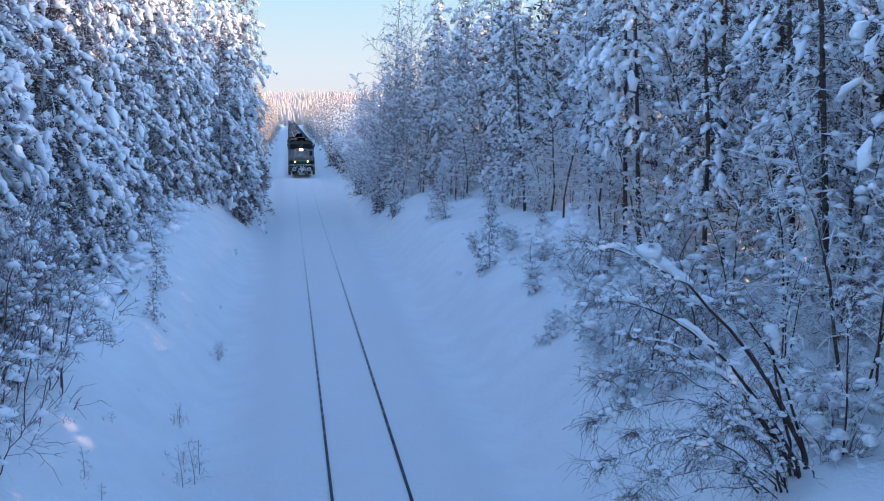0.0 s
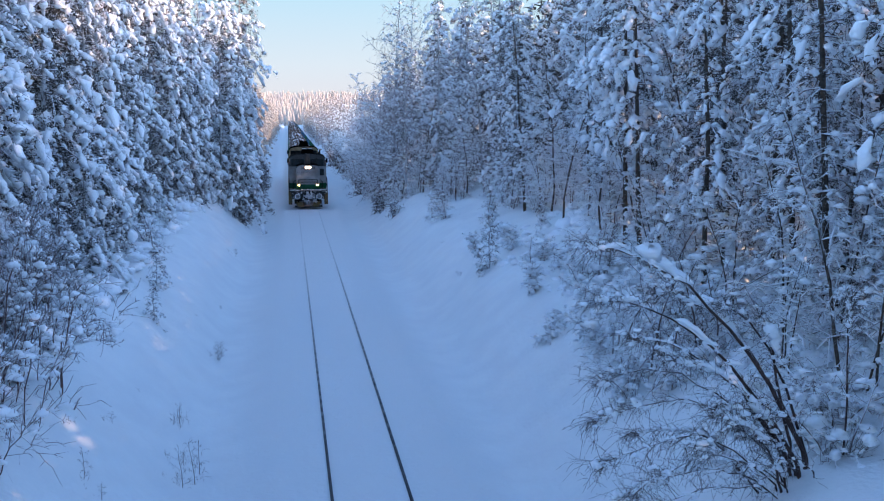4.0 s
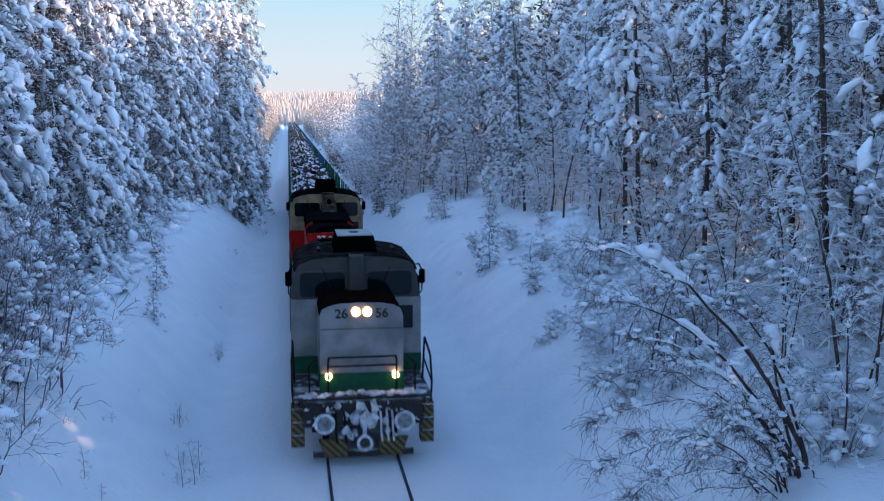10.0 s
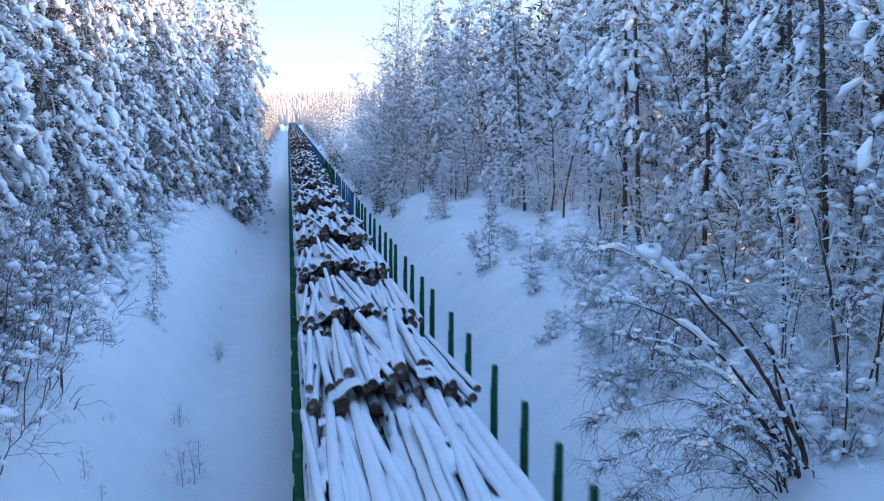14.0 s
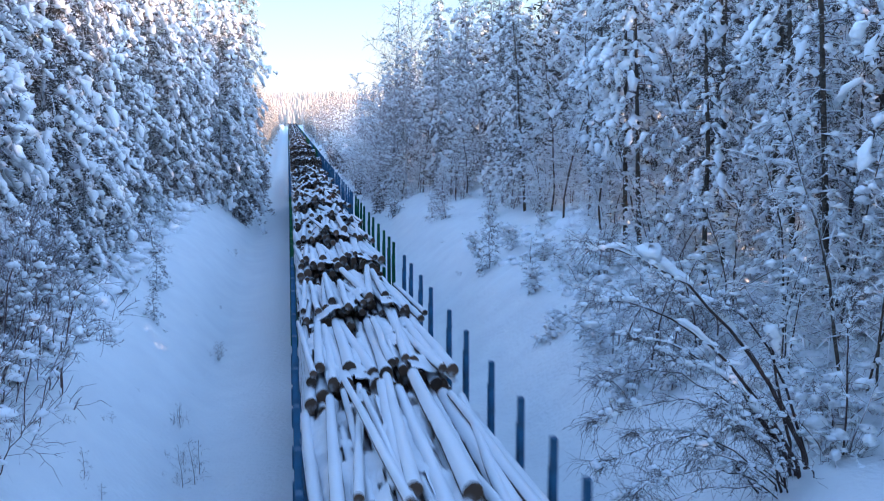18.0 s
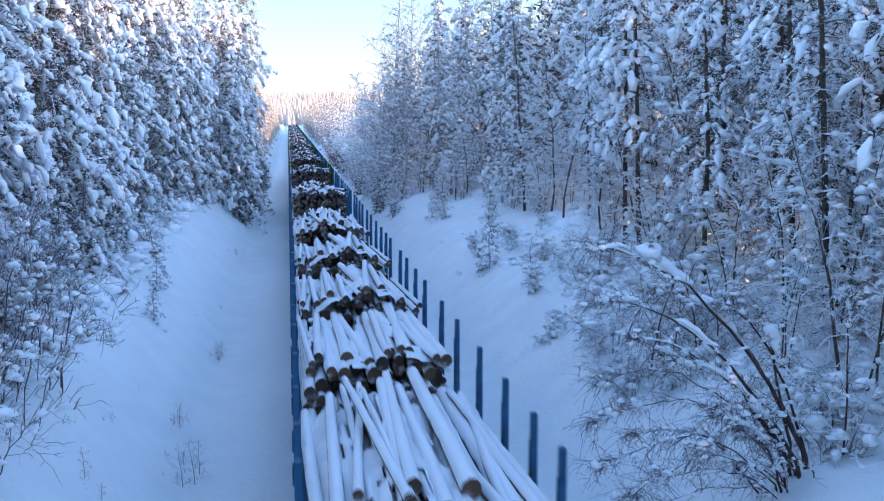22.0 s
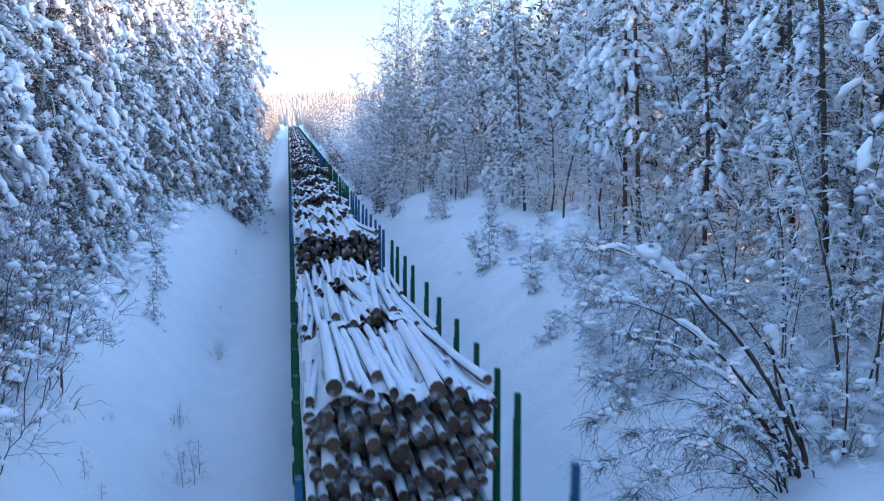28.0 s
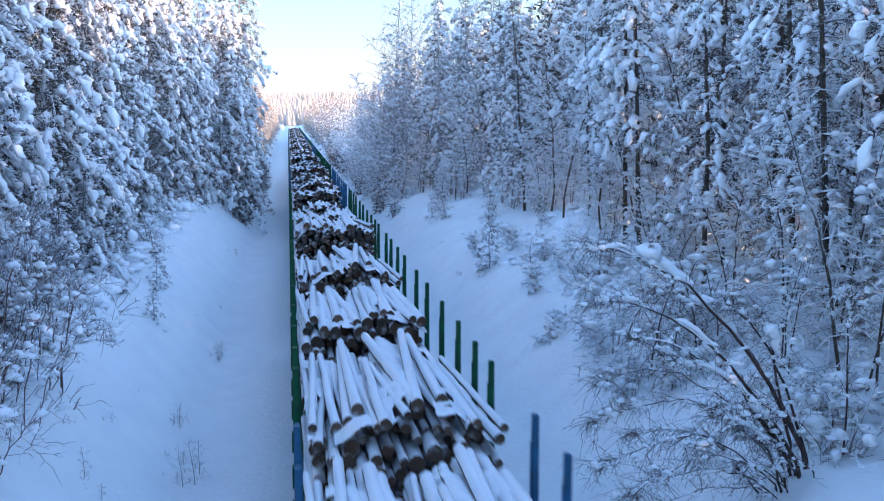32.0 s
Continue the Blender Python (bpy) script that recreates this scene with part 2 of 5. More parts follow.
def ground_z(x, y):
    x, y = np.asarray(x, dtype=float), np.asarray(y, dtype=float)
    ax = np.abs(x)
    deep = 1 - smooth_step(70, 94, y) * np.where(x < 0, 0.75, 0.72)
    foot = np.where(x < 0, 3.7, 3.9)
    bank = 2.05 * smooth_step(foot, foot + 3.4, ax) + np.where(x < 0, 0.7, 1.35) * smooth_step(6.5, 12, ax) + 1.2 * smooth_step(12, 60, ax)
    z = -0.035 - 0.30 * smooth_step(1.9, 3.4, ax) * (1 - smooth_step(3.6, 5.0, ax)) + bank * deep
    z = z + wavy(x, y, 0.5) * 0.14 * smooth_step(3.6, 7, ax) + wavy(x, y, 1.7) * 0.05 * smooth_step(3, 6, ax) + wavy(x, y, 0.9) * 0.012
    far = np.hypot(x * 0.6, y)
    return z + 34 * smooth_step(650, 1700, far) * (0.8 + 0.25 * wavy(x * 0.004, y * 0.004, 1)) * smooth_step(100, 500, y)


def spread(parts):
    out = []
    for lo, hi, n in parts:
        out += list(np.linspace(lo, hi, n, endpoint=False))
    return np.array(out + [parts[-1][1]])


gx = spread([(-3000, -300, 14), (-300, -40, 20), (-40, -14, 26), (-14, 14, 113), (14, 40, 26), (40, 300, 20), (300, 3000, 14)])
gy = spread([(-300, 0, 12), (0, 70, 176), (70, 140, 60), (140, 400, 52), (400, 1800, 40), (1800, 4800, 10)])
GX, GY = np.meshgrid(gx, gy)
GZ = ground_z(GX, GY)
idx = np.arange(GX.size).reshape(GX.shape)
quads = np.stack([idx[:-1, :-1], idx[:-1, 1:], idx[1:, 1:], idx[1:, :-1]], -1).reshape(-1, 4)
# the pale sky near the horizon, beyond the hills
def sky_sheet():
    m = bpy.data.materials.new("pale_winter_sky")
    m.use_nodes = True
    t, n = m.node_tree, m.node_tree.nodes
    n.remove(n["Principled BSDF"])
    em, co, sep, rp = n.new("ShaderNodeEmission"), n.new("ShaderNodeTexCoord"), n.new("ShaderNodeSeparateXYZ"), n.new("ShaderNodeValToRGB")
    rng_ = n.new("ShaderNodeMapRange")
    rng_.inputs[1].default_value, rng_.inputs[2].default_value = 0.0, 620.0
    rp.color_ramp.elements[0].position, rp.color_ramp.elements[0].color = 0.0, (0.248, 0.226, 0.197, 1)
    rp.color_ramp.elements[1].position, rp.color_ramp.elements[1].color = 1.0, (0.146, 0.226, 0.236, 1)
    mid = rp.color_ramp.elements.new(0.35)
    mid.color = (0.222, 0.240, 0.220, 1)
    t.links.new(co.outputs["Object"], sep.inputs[0])
    t.links.new(sep.outputs[2], rng_.inputs[0])
    t.links.new(rng_.outputs[0], rp.inputs[0])
    t.links.new(rp.outputs[0], em.inputs[0])
    t.links.new(em.outputs[0], n["Material Output"].inputs[0])
    v, f = [], []
    for i in range(25):
        a = radians(-32 + 64 * i / 24 + 8)
        v += [(4600 * math.sin(a), 4600 * math.cos(a), -60), (4600 * math.sin(a), 4600 * math.cos(a), 900)]
    f = [(2 * i, 2 * i + 2, 2 * i + 3, 2 * i + 1) for i in range(24)]
    return tagged(new("backdrop", tri_mesh("backdrop", v, f, [m])), "pale clear winter sky near the horizon", "sky", kind="structure")


sky_sheet()
ground = new("ground", tri_mesh("ground", np.stack([GX, GY, GZ], -1).reshape(-1, 3), quads, [M_SNOW]))
tagged(ground, "deep untouched snow over a railway cutting and its banks", "snow", kind="structure")

RAIL = [(-0.030, -0.05), (-0.012, -0.07), (-0.012, -0.16), (0.012, -0.16), (0.012, -0.07), (0.030, -0.05), (0.030, -0.008), (0.022, 0.0), (-0.022, 0.0), (-0.030, -0.008)]
for sx in (-0.797, 0.797):
    me = bpy.data.meshes.new("rail")
    bm = extrude_y([(x + sx, z + 0.012) for x, z in RAIL], -60, 700)
    bm.to_mesh(me)
    bm.free()
    me.materials.append(M_RAIL)
    tagged(new("rail", me), "worn dark steel rail just clear of the snow", "rail", "rails of the track", "structure")


# ---- trees ----
class Geo:
    """Collects triangles of one part."""

    def __init__(self):
        self.v, self.f, self.n = [], [], 0

    def add(self, v, f):
        self.v.append(v)
        self.f.append(f + self.n)
        self.n += len(v)

    def mesh(self, name, mat, smooth=True):
        return tri_mesh(name, np.concatenate(self.v), np.concatenate(self.f), [mat], None, smooth)


def tube(geo, pts, radii, n=3):
    """A tapered limb along pts."""
    pts = np.asarray(pts, dtype=float)
    k = len(pts)
    d = np.gradient(pts, axis=0)
    d /= np.linalg.norm(d, axis=1, keepdims=True) + 1e-9
    ref = np.array([0.31, 0.27, 0.91]) if abs(d[0, 2]) < 0.9 else np.array([1.0, 0.1, 0.0])
    a = np.cross(d, ref)
    a /= np.linalg.norm(a, axis=1, keepdims=True) + 1e-9
    b = np.cross(d, a)
    ang = np.arange(n) * 2 * math.pi / n
    ring = pts[:, None] + np.asarray(radii)[:, None, None] * (np.cos(ang)[None, :, None] * a[:, None] + np.sin(ang)[None, :, None] * b[:, None])
    i = np.arange(k - 1)[:, None] * n
    j = np.arange(n)[None]
    p, q = i + j, i + (j + 1) % n
    f = np.concatenate([np.stack([p, q, q + n], -1).reshape(-1, 3), np.stack([p, q + n, p + n], -1).reshape(-1, 3)])
    geo.add(ring.reshape(-1, 3), f)


def ico(level):
    bm = bmesh.new()
    bmesh.ops.create_icosphere(bm, subdivisions=level, radius=1)
    v = np.array([x.co for x in bm.verts])
    f = np.array([[x.index for x in y.verts] for y in bm.faces])
    bm.free()
    return v, f


def lump_shapes(level, count):
    out = []
    r = np.random.default_rng(5)
    for i in range(count):
        if level == 0:
            v, f, n = [], [], 6
            for z, rad in ((-0.45, 0.72), (0.05, 1.0), (0.55, 0.72)):
                v += [(rad * math.cos(6.283 * (j + z) / n), rad * math.sin(6.283 * (j + z) / n), z) for j in range(n)]
            v.append((0, 0, 0.85))
            for k in range(2):
                for j in range(n):
                    p, q = k * n + j, k * n + (j + 1) % n
                    f += [(p, q, q + n), (p, q + n, p + n)]
            f += [(2 * n + j, 2 * n + (j + 1) % n, 3 * n) for j in range(n)]
            v, f = np.array(v), np.array(f)
        else:
            v, f = ico(2)
        o = r.uniform(-9, 9, 3)
        s = np.array([1 + 0.42 * noise.noise(Vector(p * 1.2 + o)) + (0.22 if level else 0.12) * noise.noise(Vector(p * 2.6 + o)) for p in v])
        w = v * s[:, None]
        w[:, 2] = np.where(w[:, 2] < 0, w[:, 2] * 0.7, w[:, 2])
        keep = v[f].mean(1)[:, 2] > -0.62
        out.append((w, f[keep]))
    return out


LUMPS = {0: lump_shapes(0, 6), 1: lump_shapes(1, 6)}


def lumps(geo, centres, sizes, rng, level=1, yaw=None, pitch=None):
    """Snow lying in uneven cushions at the centres; sizes are half axes."""
    for i, (c, s) in enumerate(zip(centres, sizes)):
        w, f = LUMPS[level][rng.integers(0, 6)]
        t = rng.uniform(0, 6.28) if yaw is None else yaw[i]
        p = 0.0 if pitch is None else pitch[i]
        q = w * s
        q = np.stack([q[:, 0] * math.cos(p) - q[:, 2] * math.sin(p), q[:, 1], q[:, 0] * math.sin(p) + q[:, 2] * math.cos(p)], -1)
        q = np.stack([q[:, 0] * math.cos(t) - q[:, 1] * math.sin(t), q[:, 0] * math.sin(t) + q[:, 1] * math.cos(t), q[:, 2]], -1)
        geo.add(q + c, f)


def paw(geo, p, r, rng, n=6, rough=0.24):
    """A pad of snow lying along a drooping spray: full above, flat below, with an uneven outline."""
    k = len(p)
    d = np.gradient(p, axis=0)
    d /= np.linalg.norm(d, axis=1, keepdims=True) + 1e-9
    side = np.stack([-d[:, 1], d[:, 0], np.zeros(k)], -1)
    side /= np.linalg.norm(side, axis=1, keepdims=True) + 1e-6
    up = np.cross(d, side)
    up *= np.where(up[:, 2:] < 0, -1, 1)
    prof = r * np.interp(np.linspace(0, 1, k), (0, 0.2, 0.55, 0.85, 1), (0.45, 0.9, 1.05, 0.95, 0.5))
    ang = (np.arange(n) + 0.5) * 2 * math.pi / n
    c, sn = np.cos(ang), np.sin(ang)
    lift = np.where(sn > 0, 0.95, 0.5) * sn + 0.25
    jag = rng.uniform(1 - rough, 1 + rough, (k, n, 1)) * prof[:, None, None]
    ring = p[:, None] + jag * (1.12 * c[None, :, None] * side[:, None] + lift[None, :, None] * up[:, None])
    v = np.concatenate([ring.reshape(-1, 3), p[:1] - d[:1] * r * 0.35 + up[:1] * r * 0.2, p[-1:] + d[-1:] * r * 0.45 + up[-1:] * r * 0.1])
    i = np.arange(k - 1)[:, None] * n
    j = np.arange(n)[None]
    a, b = i + j, i + (j + 1) % n
    j = np.arange(n)
    t = (k - 1) * n
    f = np.concatenate([np.stack([a, b, b + n], -1).reshape(-1, 3), np.stack([a, b + n, a + n], -1).reshape(-1, 3),
                        np.stack([(j + 1) % n, j, np.full(n, k * n)], -1), np.stack([t + j, t + (j + 1) % n, np.full(n, k * n + 1)], -1)])
    geo.add(v, f)


def tufts(geo, centres, size, rng, blades=12, width=0.028):
    """Needle sprays round each centre."""
    c = np.repeat(np.asarray(centres), blades, 0)
    s = np.repeat(np.asarray(size), blades)
    n = len(c)
    d = rng.normal(size=(n, 3))
    d[:, 2] = d[:, 2] * 0.6 - 0.35
    d /= np.linalg.norm(d, axis=1, keepdims=True)
    side = np.cross(d, rng.normal(size=(n, 3)))
    side /= np.linalg.norm(side, axis=1, keepdims=True)
    ln = s * rng.uniform(0.6, 1.25, n)
    wd = (width * rng.uniform(0.7, 1.4, n))[:, None]
    root = c + rng.normal(size=(n, 3)) * (s * 0.55)[:, None]
    v = np.stack([root - side * wd, root + side * wd, root + d * ln[:, None]], 1).reshape(-1, 3)
    geo.add(v, np.arange(n * 3).reshape(-1, 3))


def bow(start, direction, length, sag, rng, k=5, wobble=0.06):
    """A limb's line that leaves in a direction and sags under its load."""
    t = np.linspace(0, 1, k)
    d = np.asarray(direction, dtype=float)
    p = np.asarray(start) + np.outer(t * length, d)
    p[:, 2] -= sag * length * t ** 2
    p[1:] += rng.normal(size=(k - 1, 3)) * wobble * length * t[1:, None] * 0.5
    return p


def make_tree(name, parts, label, category="tree"):
    """parts: (name, mesh, label)."""
    root = new(name)
    for n, me, lab in parts:
        ob = link_part(n, me, root, lab)
        if n != "trunk":
            ob["kind"] = "stuff"
    return tagged(root, label, category)


def conifer(seed, height, reach, first, load, droop, detail=1.0, blades=10, dense=1.0, label="", column=0.5, level=0, bare=0.1, inside=0.12, share=1.0, width=0.02, bark=None, cover=None, strand=0.0, green=None):
    """A snow-laden pine or spruce. reach: longest limb; first: height of the first live limb; load: size of the snow cushions; bare: share of boughs without snow."""
    rng = np.random.default_rng(seed)
    trunk, limbs, needles, snow = Geo(), Geo(), Geo(), Geo()
    t = np.linspace(0, 1, 9)
    line = np.stack([np.cumsum(rng.normal(0, 0.04, 9)), np.cumsum(rng.normal(0, 0.04, 9)), t * height - 0.4], -1)
    base = 0.0058 * height
    tube(trunk, line, base * (1 - t) ** 0.8 + 0.012, 7)
    count = int((height - first) * 6.4 * dense * (0.55 + 0.45 * detail))
    cen, siz, yaw, pit, tc, ts = [], [], [], [], [], []
    steps = np.linspace(0, 1, 5)
    for i in range(count):
        u = (i + rng.uniform(0, 1)) / count
        z = first + (height - first) * u ** 0.95
        q = (z - first) / max(height - first, 0.1)
        ln = reach * (column + (1 - column) * (1 - q) ** 0.8) * rng.uniform(0.55, 1.15) * (1.0 if q < 0.82 else max(0.15, (1 - q) / 0.18) ** 0.6)
        az = i * 2.399 + rng.uniform(-0.7, 0.7)
        d = np.array([math.cos(az), math.sin(az), 0.25 + 0.7 * q - 0.2 * droop])
        d /= np.linalg.norm(d)
        x0 = np.array([np.interp(z, line[:, 2], line[:, 0]), np.interp(z, line[:, 2], line[:, 1]), z])
        p = bow(x0, d, ln, droop * rng.uniform(0.5, 1.3), rng, 5, 0.1)
        few = p if detail > 0.8 else p[[0, 2, 4]]
        tube(limbs, few, np.linspace(0.014 + 0.010 * ln, 0.006, len(few)), 3)
        naked = rng.uniform() < bare
        if strand and not naked:
            # pads of snow along the outer bough and its side sprays, hanging over at the tips
            sprays = [(p, ln, rng.uniform(0.2, 0.6), 1.0)]
            for g in range(int(rng.integers(2, 6) if detail > 0.8 else rng.integers(1, 4))):
                a2 = az + rng.choice((-1, 1)) * rng.uniform(0.35, 1.2)
                d2 = np.array([math.cos(a2), math.sin(a2), d[2] - 0.1])
                l2 = ln * rng.uniform(0.25, 0.5)
                q2 = bow(p[int(rng.integers(1, 4))], d2 / np.linalg.norm(d2), l2, droop * rng.uniform(0.5, 1.4), rng, 5, 0.14)
                tube(limbs, q2[[0, 2, 4]], [0.010, 0.008, 0.005], 3)
                sprays.append((q2, l2, rng.uniform(0.1, 0.6), 0.85))
            for q2, l2, s0, fat in sprays:
                s1 = min(1.04, s0 + rng.uniform(0.25, 0.7))
                while s0 < s1:
                    b0 = strand * fat * rng.choice((0.5, 0.65, 0.8, 0.95, 1.15))
                    e0 = s0 + b0 * rng.uniform(0.9, 2.0) / max(l2, 0.25)
                    kk = 4
                    u2 = np.minimum(np.linspace(s0, e0, kk), 1)
                    line2 = np.stack([np.interp(u2, steps, q2[:, m]) for m in range(3)], -1)
                    line2 += (np.linspace(s0, e0, kk) - u2)[:, None] * l2 * np.array([math.cos(az) * 0.6, math.sin(az) * 0.6, -0.8])
                    line2 += rng.normal(0, 0.30 * b0, (kk, 3))
                    line2[:, 2] += 0.3 * b0
                    paw(snow, line2, b0, rng, 6 if detail > 0.8 else 5, 0.42)
                    s0 = e0 + b0 * rng.uniform(0.1, 1.3) / max(l2, 0.25)
        k = max(2, int((0.8 + ln * 2.9) * detail))
        heavy_bough = rng.uniform(0.55, 1.45)
        for j in range(k):
            s = inside + (1.02 - inside) * (j + rng.uniform(0.1, 0.9)) / k
            c = np.array([np.interp(min(s, 1), steps, p[:, m]) for m in range(3)])
            side = rng.normal() * 0.12 * ln * (1.15 - 0.6 * s)
            off = np.array([-math.sin(az) * side, math.cos(az) * side, -abs(side) * rng.uniform(0.1, 0.7)])
            if detail > 0.7 and abs(side) > 0.12:
                tube(limbs, [c, c + off * 0.6, c + off], [0.009, 0.007, 0.004], 3)
            c = c + off
            big = load * heavy_bough * rng.uniform(0.4, 1.2) * (0.7 + 0.45 * (1 - q)) * (1.15 if 0.45 < s < 0.9 else 0.8)
            tip = math.atan2(p[-1, 2] - p[-2, 2], np.hypot(*(p[-1, :2] - p[-2, :2])))
            if not naked and rng.uniform() < share:
                for g in range(1 if detail < 0.9 or strand else 2 if rng.uniform() < 0.7 else 3):
                    b = big * (1 if g == 0 else rng.uniform(0.45, 0.8))
                    o = np.array([0, 0, b * 0.22]) if g == 0 else rng.normal(size=3) * np.array([0.9, 0.9, 0.55]) * big
                    cen.append(c + o)
                    siz.append((b * rng.uniform(0.9, 1.65), b * rng.uniform(0.7, 1.0), b * rng.uniform(0.65, 0.95)))
                    yaw.append(az + rng.uniform(-0.7, 0.7))
                    pit.append(tip * rng.uniform(0.6, 1.25) * min(1, s + 0.2))
            tc.append(c - np.array([0, 0, big * 0.25]))
            ts.append(0.08 + big * 0.5)
            if detail > 0.7:
                tc.append(c + rng.normal(size=3) * big * 0.9 - np.array([0, 0, big * 0.5]))
                ts.append(0.07 + big * 0.45)
    lumps(snow, cen, siz, rng, level, yaw, pit)
    tufts(needles, tc, ts, rng, blades, width if detail > 0.5 else 0.04)
    # bare dead twigs below the crown
    for i in range(int(first * 6)):
        z, az = rng.uniform(0.3, max(first, 0.5)), rng.uniform(0, 6.28)
        d = np.array([math.cos(az), math.sin(az), rng.uniform(-0.2, 0.3)])
        p = bow((np.interp(z, line[:, 2], line[:, 0]), np.interp(z, line[:, 2], line[:, 1]), z), d, rng.uniform(0.6, 1.9), 0.35, rng, 4)
        tube(limbs, p, np.linspace(0.018, 0.006, 4), 3)
    return make_tree(name="snowy_conifer", label=label, parts=[
        ("trunk", trunk.mesh("trunk", bark or M_RIMEBARK), ""), ("branchwork", limbs.mesh("branchwork", M_TWIG), ""),
        ("foliage", needles.mesh("foliage", green or M_NEEDLE, False), "dark green needles"), ("snow_load", snow.mesh("snow_load", cover or M_LUMP), "cushions of white snow")])


def ridge(geo, p, r, rng, share=0.75):
    """Snow lying along the upper side of a limb, broken here and there."""
    k = len(p)
    t = np.linspace(0, 1, k * 2 - 1)
    q = np.stack([np.interp(t, np.linspace(0, 1, k), p[:, m]) for m in range(3)], -1)
    i = 0
    while i < len(q) - 1:
        j = min(len(q) - 1, i + int(rng.integers(2, 5)))
        if rng.uniform() < share:
            seg = q[i:j + 1].copy()
            w = r * rng.uniform(0.8, 1.5)
            seg[:, 2] += w * 0.75
            prof = np.full(len(seg), w) * rng.uniform(0.75, 1.2, len(seg))
            prof[[0, -1]] *= 0.55
            tube(geo, seg, prof, 4)
        i = j


def twiggy(rng, p, reach, count, twigs, cen, siz, snow_size, fine=1.0, thick=1.0, hang=0.4, snow=None, tips=1.0, crust=0.010, short=1.0):
    """Side shoots with shoots of their own along the line p, and pads of snow on them."""
    k = len(p)
    for j in range(count):
        u = 1 - 0.85 * rng.uniform() ** tips
        c = np.array([np.interp(u, np.linspace(0, 1, k), p[:, m]) for m in range(3)])
        d = p[-1] - p[0]
        d = d / (np.linalg.norm(d) + 1e-6) * 0.6 + rng.normal(size=3) * (0.55 if short == 1 else 0.4)
        ln = reach * rng.uniform(0.45, 1.1)
        p2 = bow(c, d, ln, rng.uniform(0.2, 1.4) * hang, rng, 4, 0.24 if short == 1 else 0.09)
        tube(twigs, p2 if fine > 0.9 else p2[[0, 2, 3]], np.linspace(0.011, 0.005, 4 if fine > 0.9 else 3) * thick, 3)
        if snow is not None and rng.uniform() < 0.8:
            ridge(snow, p2, crust * (1 + rng.uniform()), rng, 0.6)
        for g in range(int(round(rng.uniform(1.2, 4.2) * fine))):
            c2 = p2[rng.integers(1, 4)]
            d3 = d * 0.5 + rng.normal(size=3) * 0.6
            p3 = bow(c2, d3, ln * rng.uniform(0.3, 0.7) * short, hang, rng, 3, 0.25 if short == 1 else 0.1)
            tube(twigs, p3 if short < 1 else p3[[0, 2]], np.array((0.0075, 0.006, 0.004) if short < 1 else (0.0075, 0.004)) * thick, 3)
        if snow_size and rng.uniform() < 0.28:
            b = snow_size * rng.uniform(0.4, 1.5) * (1.5 if rng.uniform() < 0.06 else 1)
            cen.append(p2[rng.integers(0, 3)] + np.array([0, 0, b * 0.3]))
            siz.append((b * rng.uniform(0.9, 1.9), b * rng.uniform(0.7, 1.1), b * 0.85))


def broadleaf(seed, height, reach, stems=1, detail=1.0, twig_mat=None, snow_size=0.05, lean=0.0, label="", name="birch_tree", bark=None, thin=1.0, first=0.12, thick=1.0, category="tree", sag=(0.2, 0.8), ridged=0.0):
    """A bare tree or shrub with snowy twigs."""
    rng = np.random.default_rng(seed)
    trunk, limbs, twigs, snow = Geo(), Geo(), Geo(), Geo()
    cen, siz = [], []
    for s in range(stems):
        az = rng.uniform(0, 6.28)
        tilt = lean * rng.uniform(0.4, 1.3)
        h = height * rng.uniform(0.7, 1.0) if stems > 1 else height
        t = np.linspace(0, 1, 8)
        line = np.stack([math.cos(az) * tilt * h * t ** 1.6 + np.cumsum(rng.normal(0, 0.012 * h ** 0.7, 8)),
                         math.sin(az) * tilt * h * t ** 1.6 + np.cumsum(rng.normal(0, 0.012 * h ** 0.7, 8)), t * h * (1 - 0.3 * tilt * t) - 0.2], -1)
        if stems > 1:
            line[:, :2] += rng.normal(0, 0.18, 2)
        r0 = (0.0075 * h + 0.006) * thin
        if h < 1.5:
            r0 *= 0.4
        tube(trunk, line, r0 * (1 - t) ** 0.9 + (0.006 if h > 1.5 else 0.0025), 6)
        n = int((8 + 4.6 * h) * (0.5 + 0.5 * detail))
        for i in range(n):
            q = first + (1 - first) * (i + rng.uniform(0, 1)) / n
            x0 = np.array([np.interp(q, t, line[:, m]) for m in range(3)])
            a2 = i * 2.4 + rng.uniform(-0.6, 0.6)
            ln = reach * (0.35 + 0.65 * (1 - q) ** 0.6) * rng.uniform(0.5, 1.15)
            d = np.array([math.cos(a2), math.sin(a2), rng.uniform(0.3, 1.1)])
            d /= np.linalg.norm(d)
            p = bow(x0, d, ln, rng.uniform(*sag) * (1.25 - q), rng, 5, 0.14)
            tube(limbs, p, np.linspace(0.008 * ln + 0.007, 0.005, 5) * thin * thick, 3)
            if ridged:
                ridge(snow, p, ridged * rng.uniform(0.7, 1.3), rng, 0.85)
            twiggy(rng, p, ln * 0.38, max(3, int((3 + 3.0 * ln) * detail)), twigs, cen, siz, snow_size, detail, thick, 0.4, snow if ridged else None)
    parts = [("trunk", trunk.mesh("trunk", bark or M_BIRCH), ""), ("branchwork", limbs.mesh("branchwork", twig_mat or M_FROST), ""),
             ("twigwork", twigs.mesh("twigwork", twig_mat or M_FROST), "fine twigs white with rime")]
    if cen:
        lumps(snow, cen, siz, rng, 0)
        parts.append(("snow_load", snow.mesh("snow_load", M_LUMP), "small pads of snow"))
    return make_tree(name, parts, label, category)


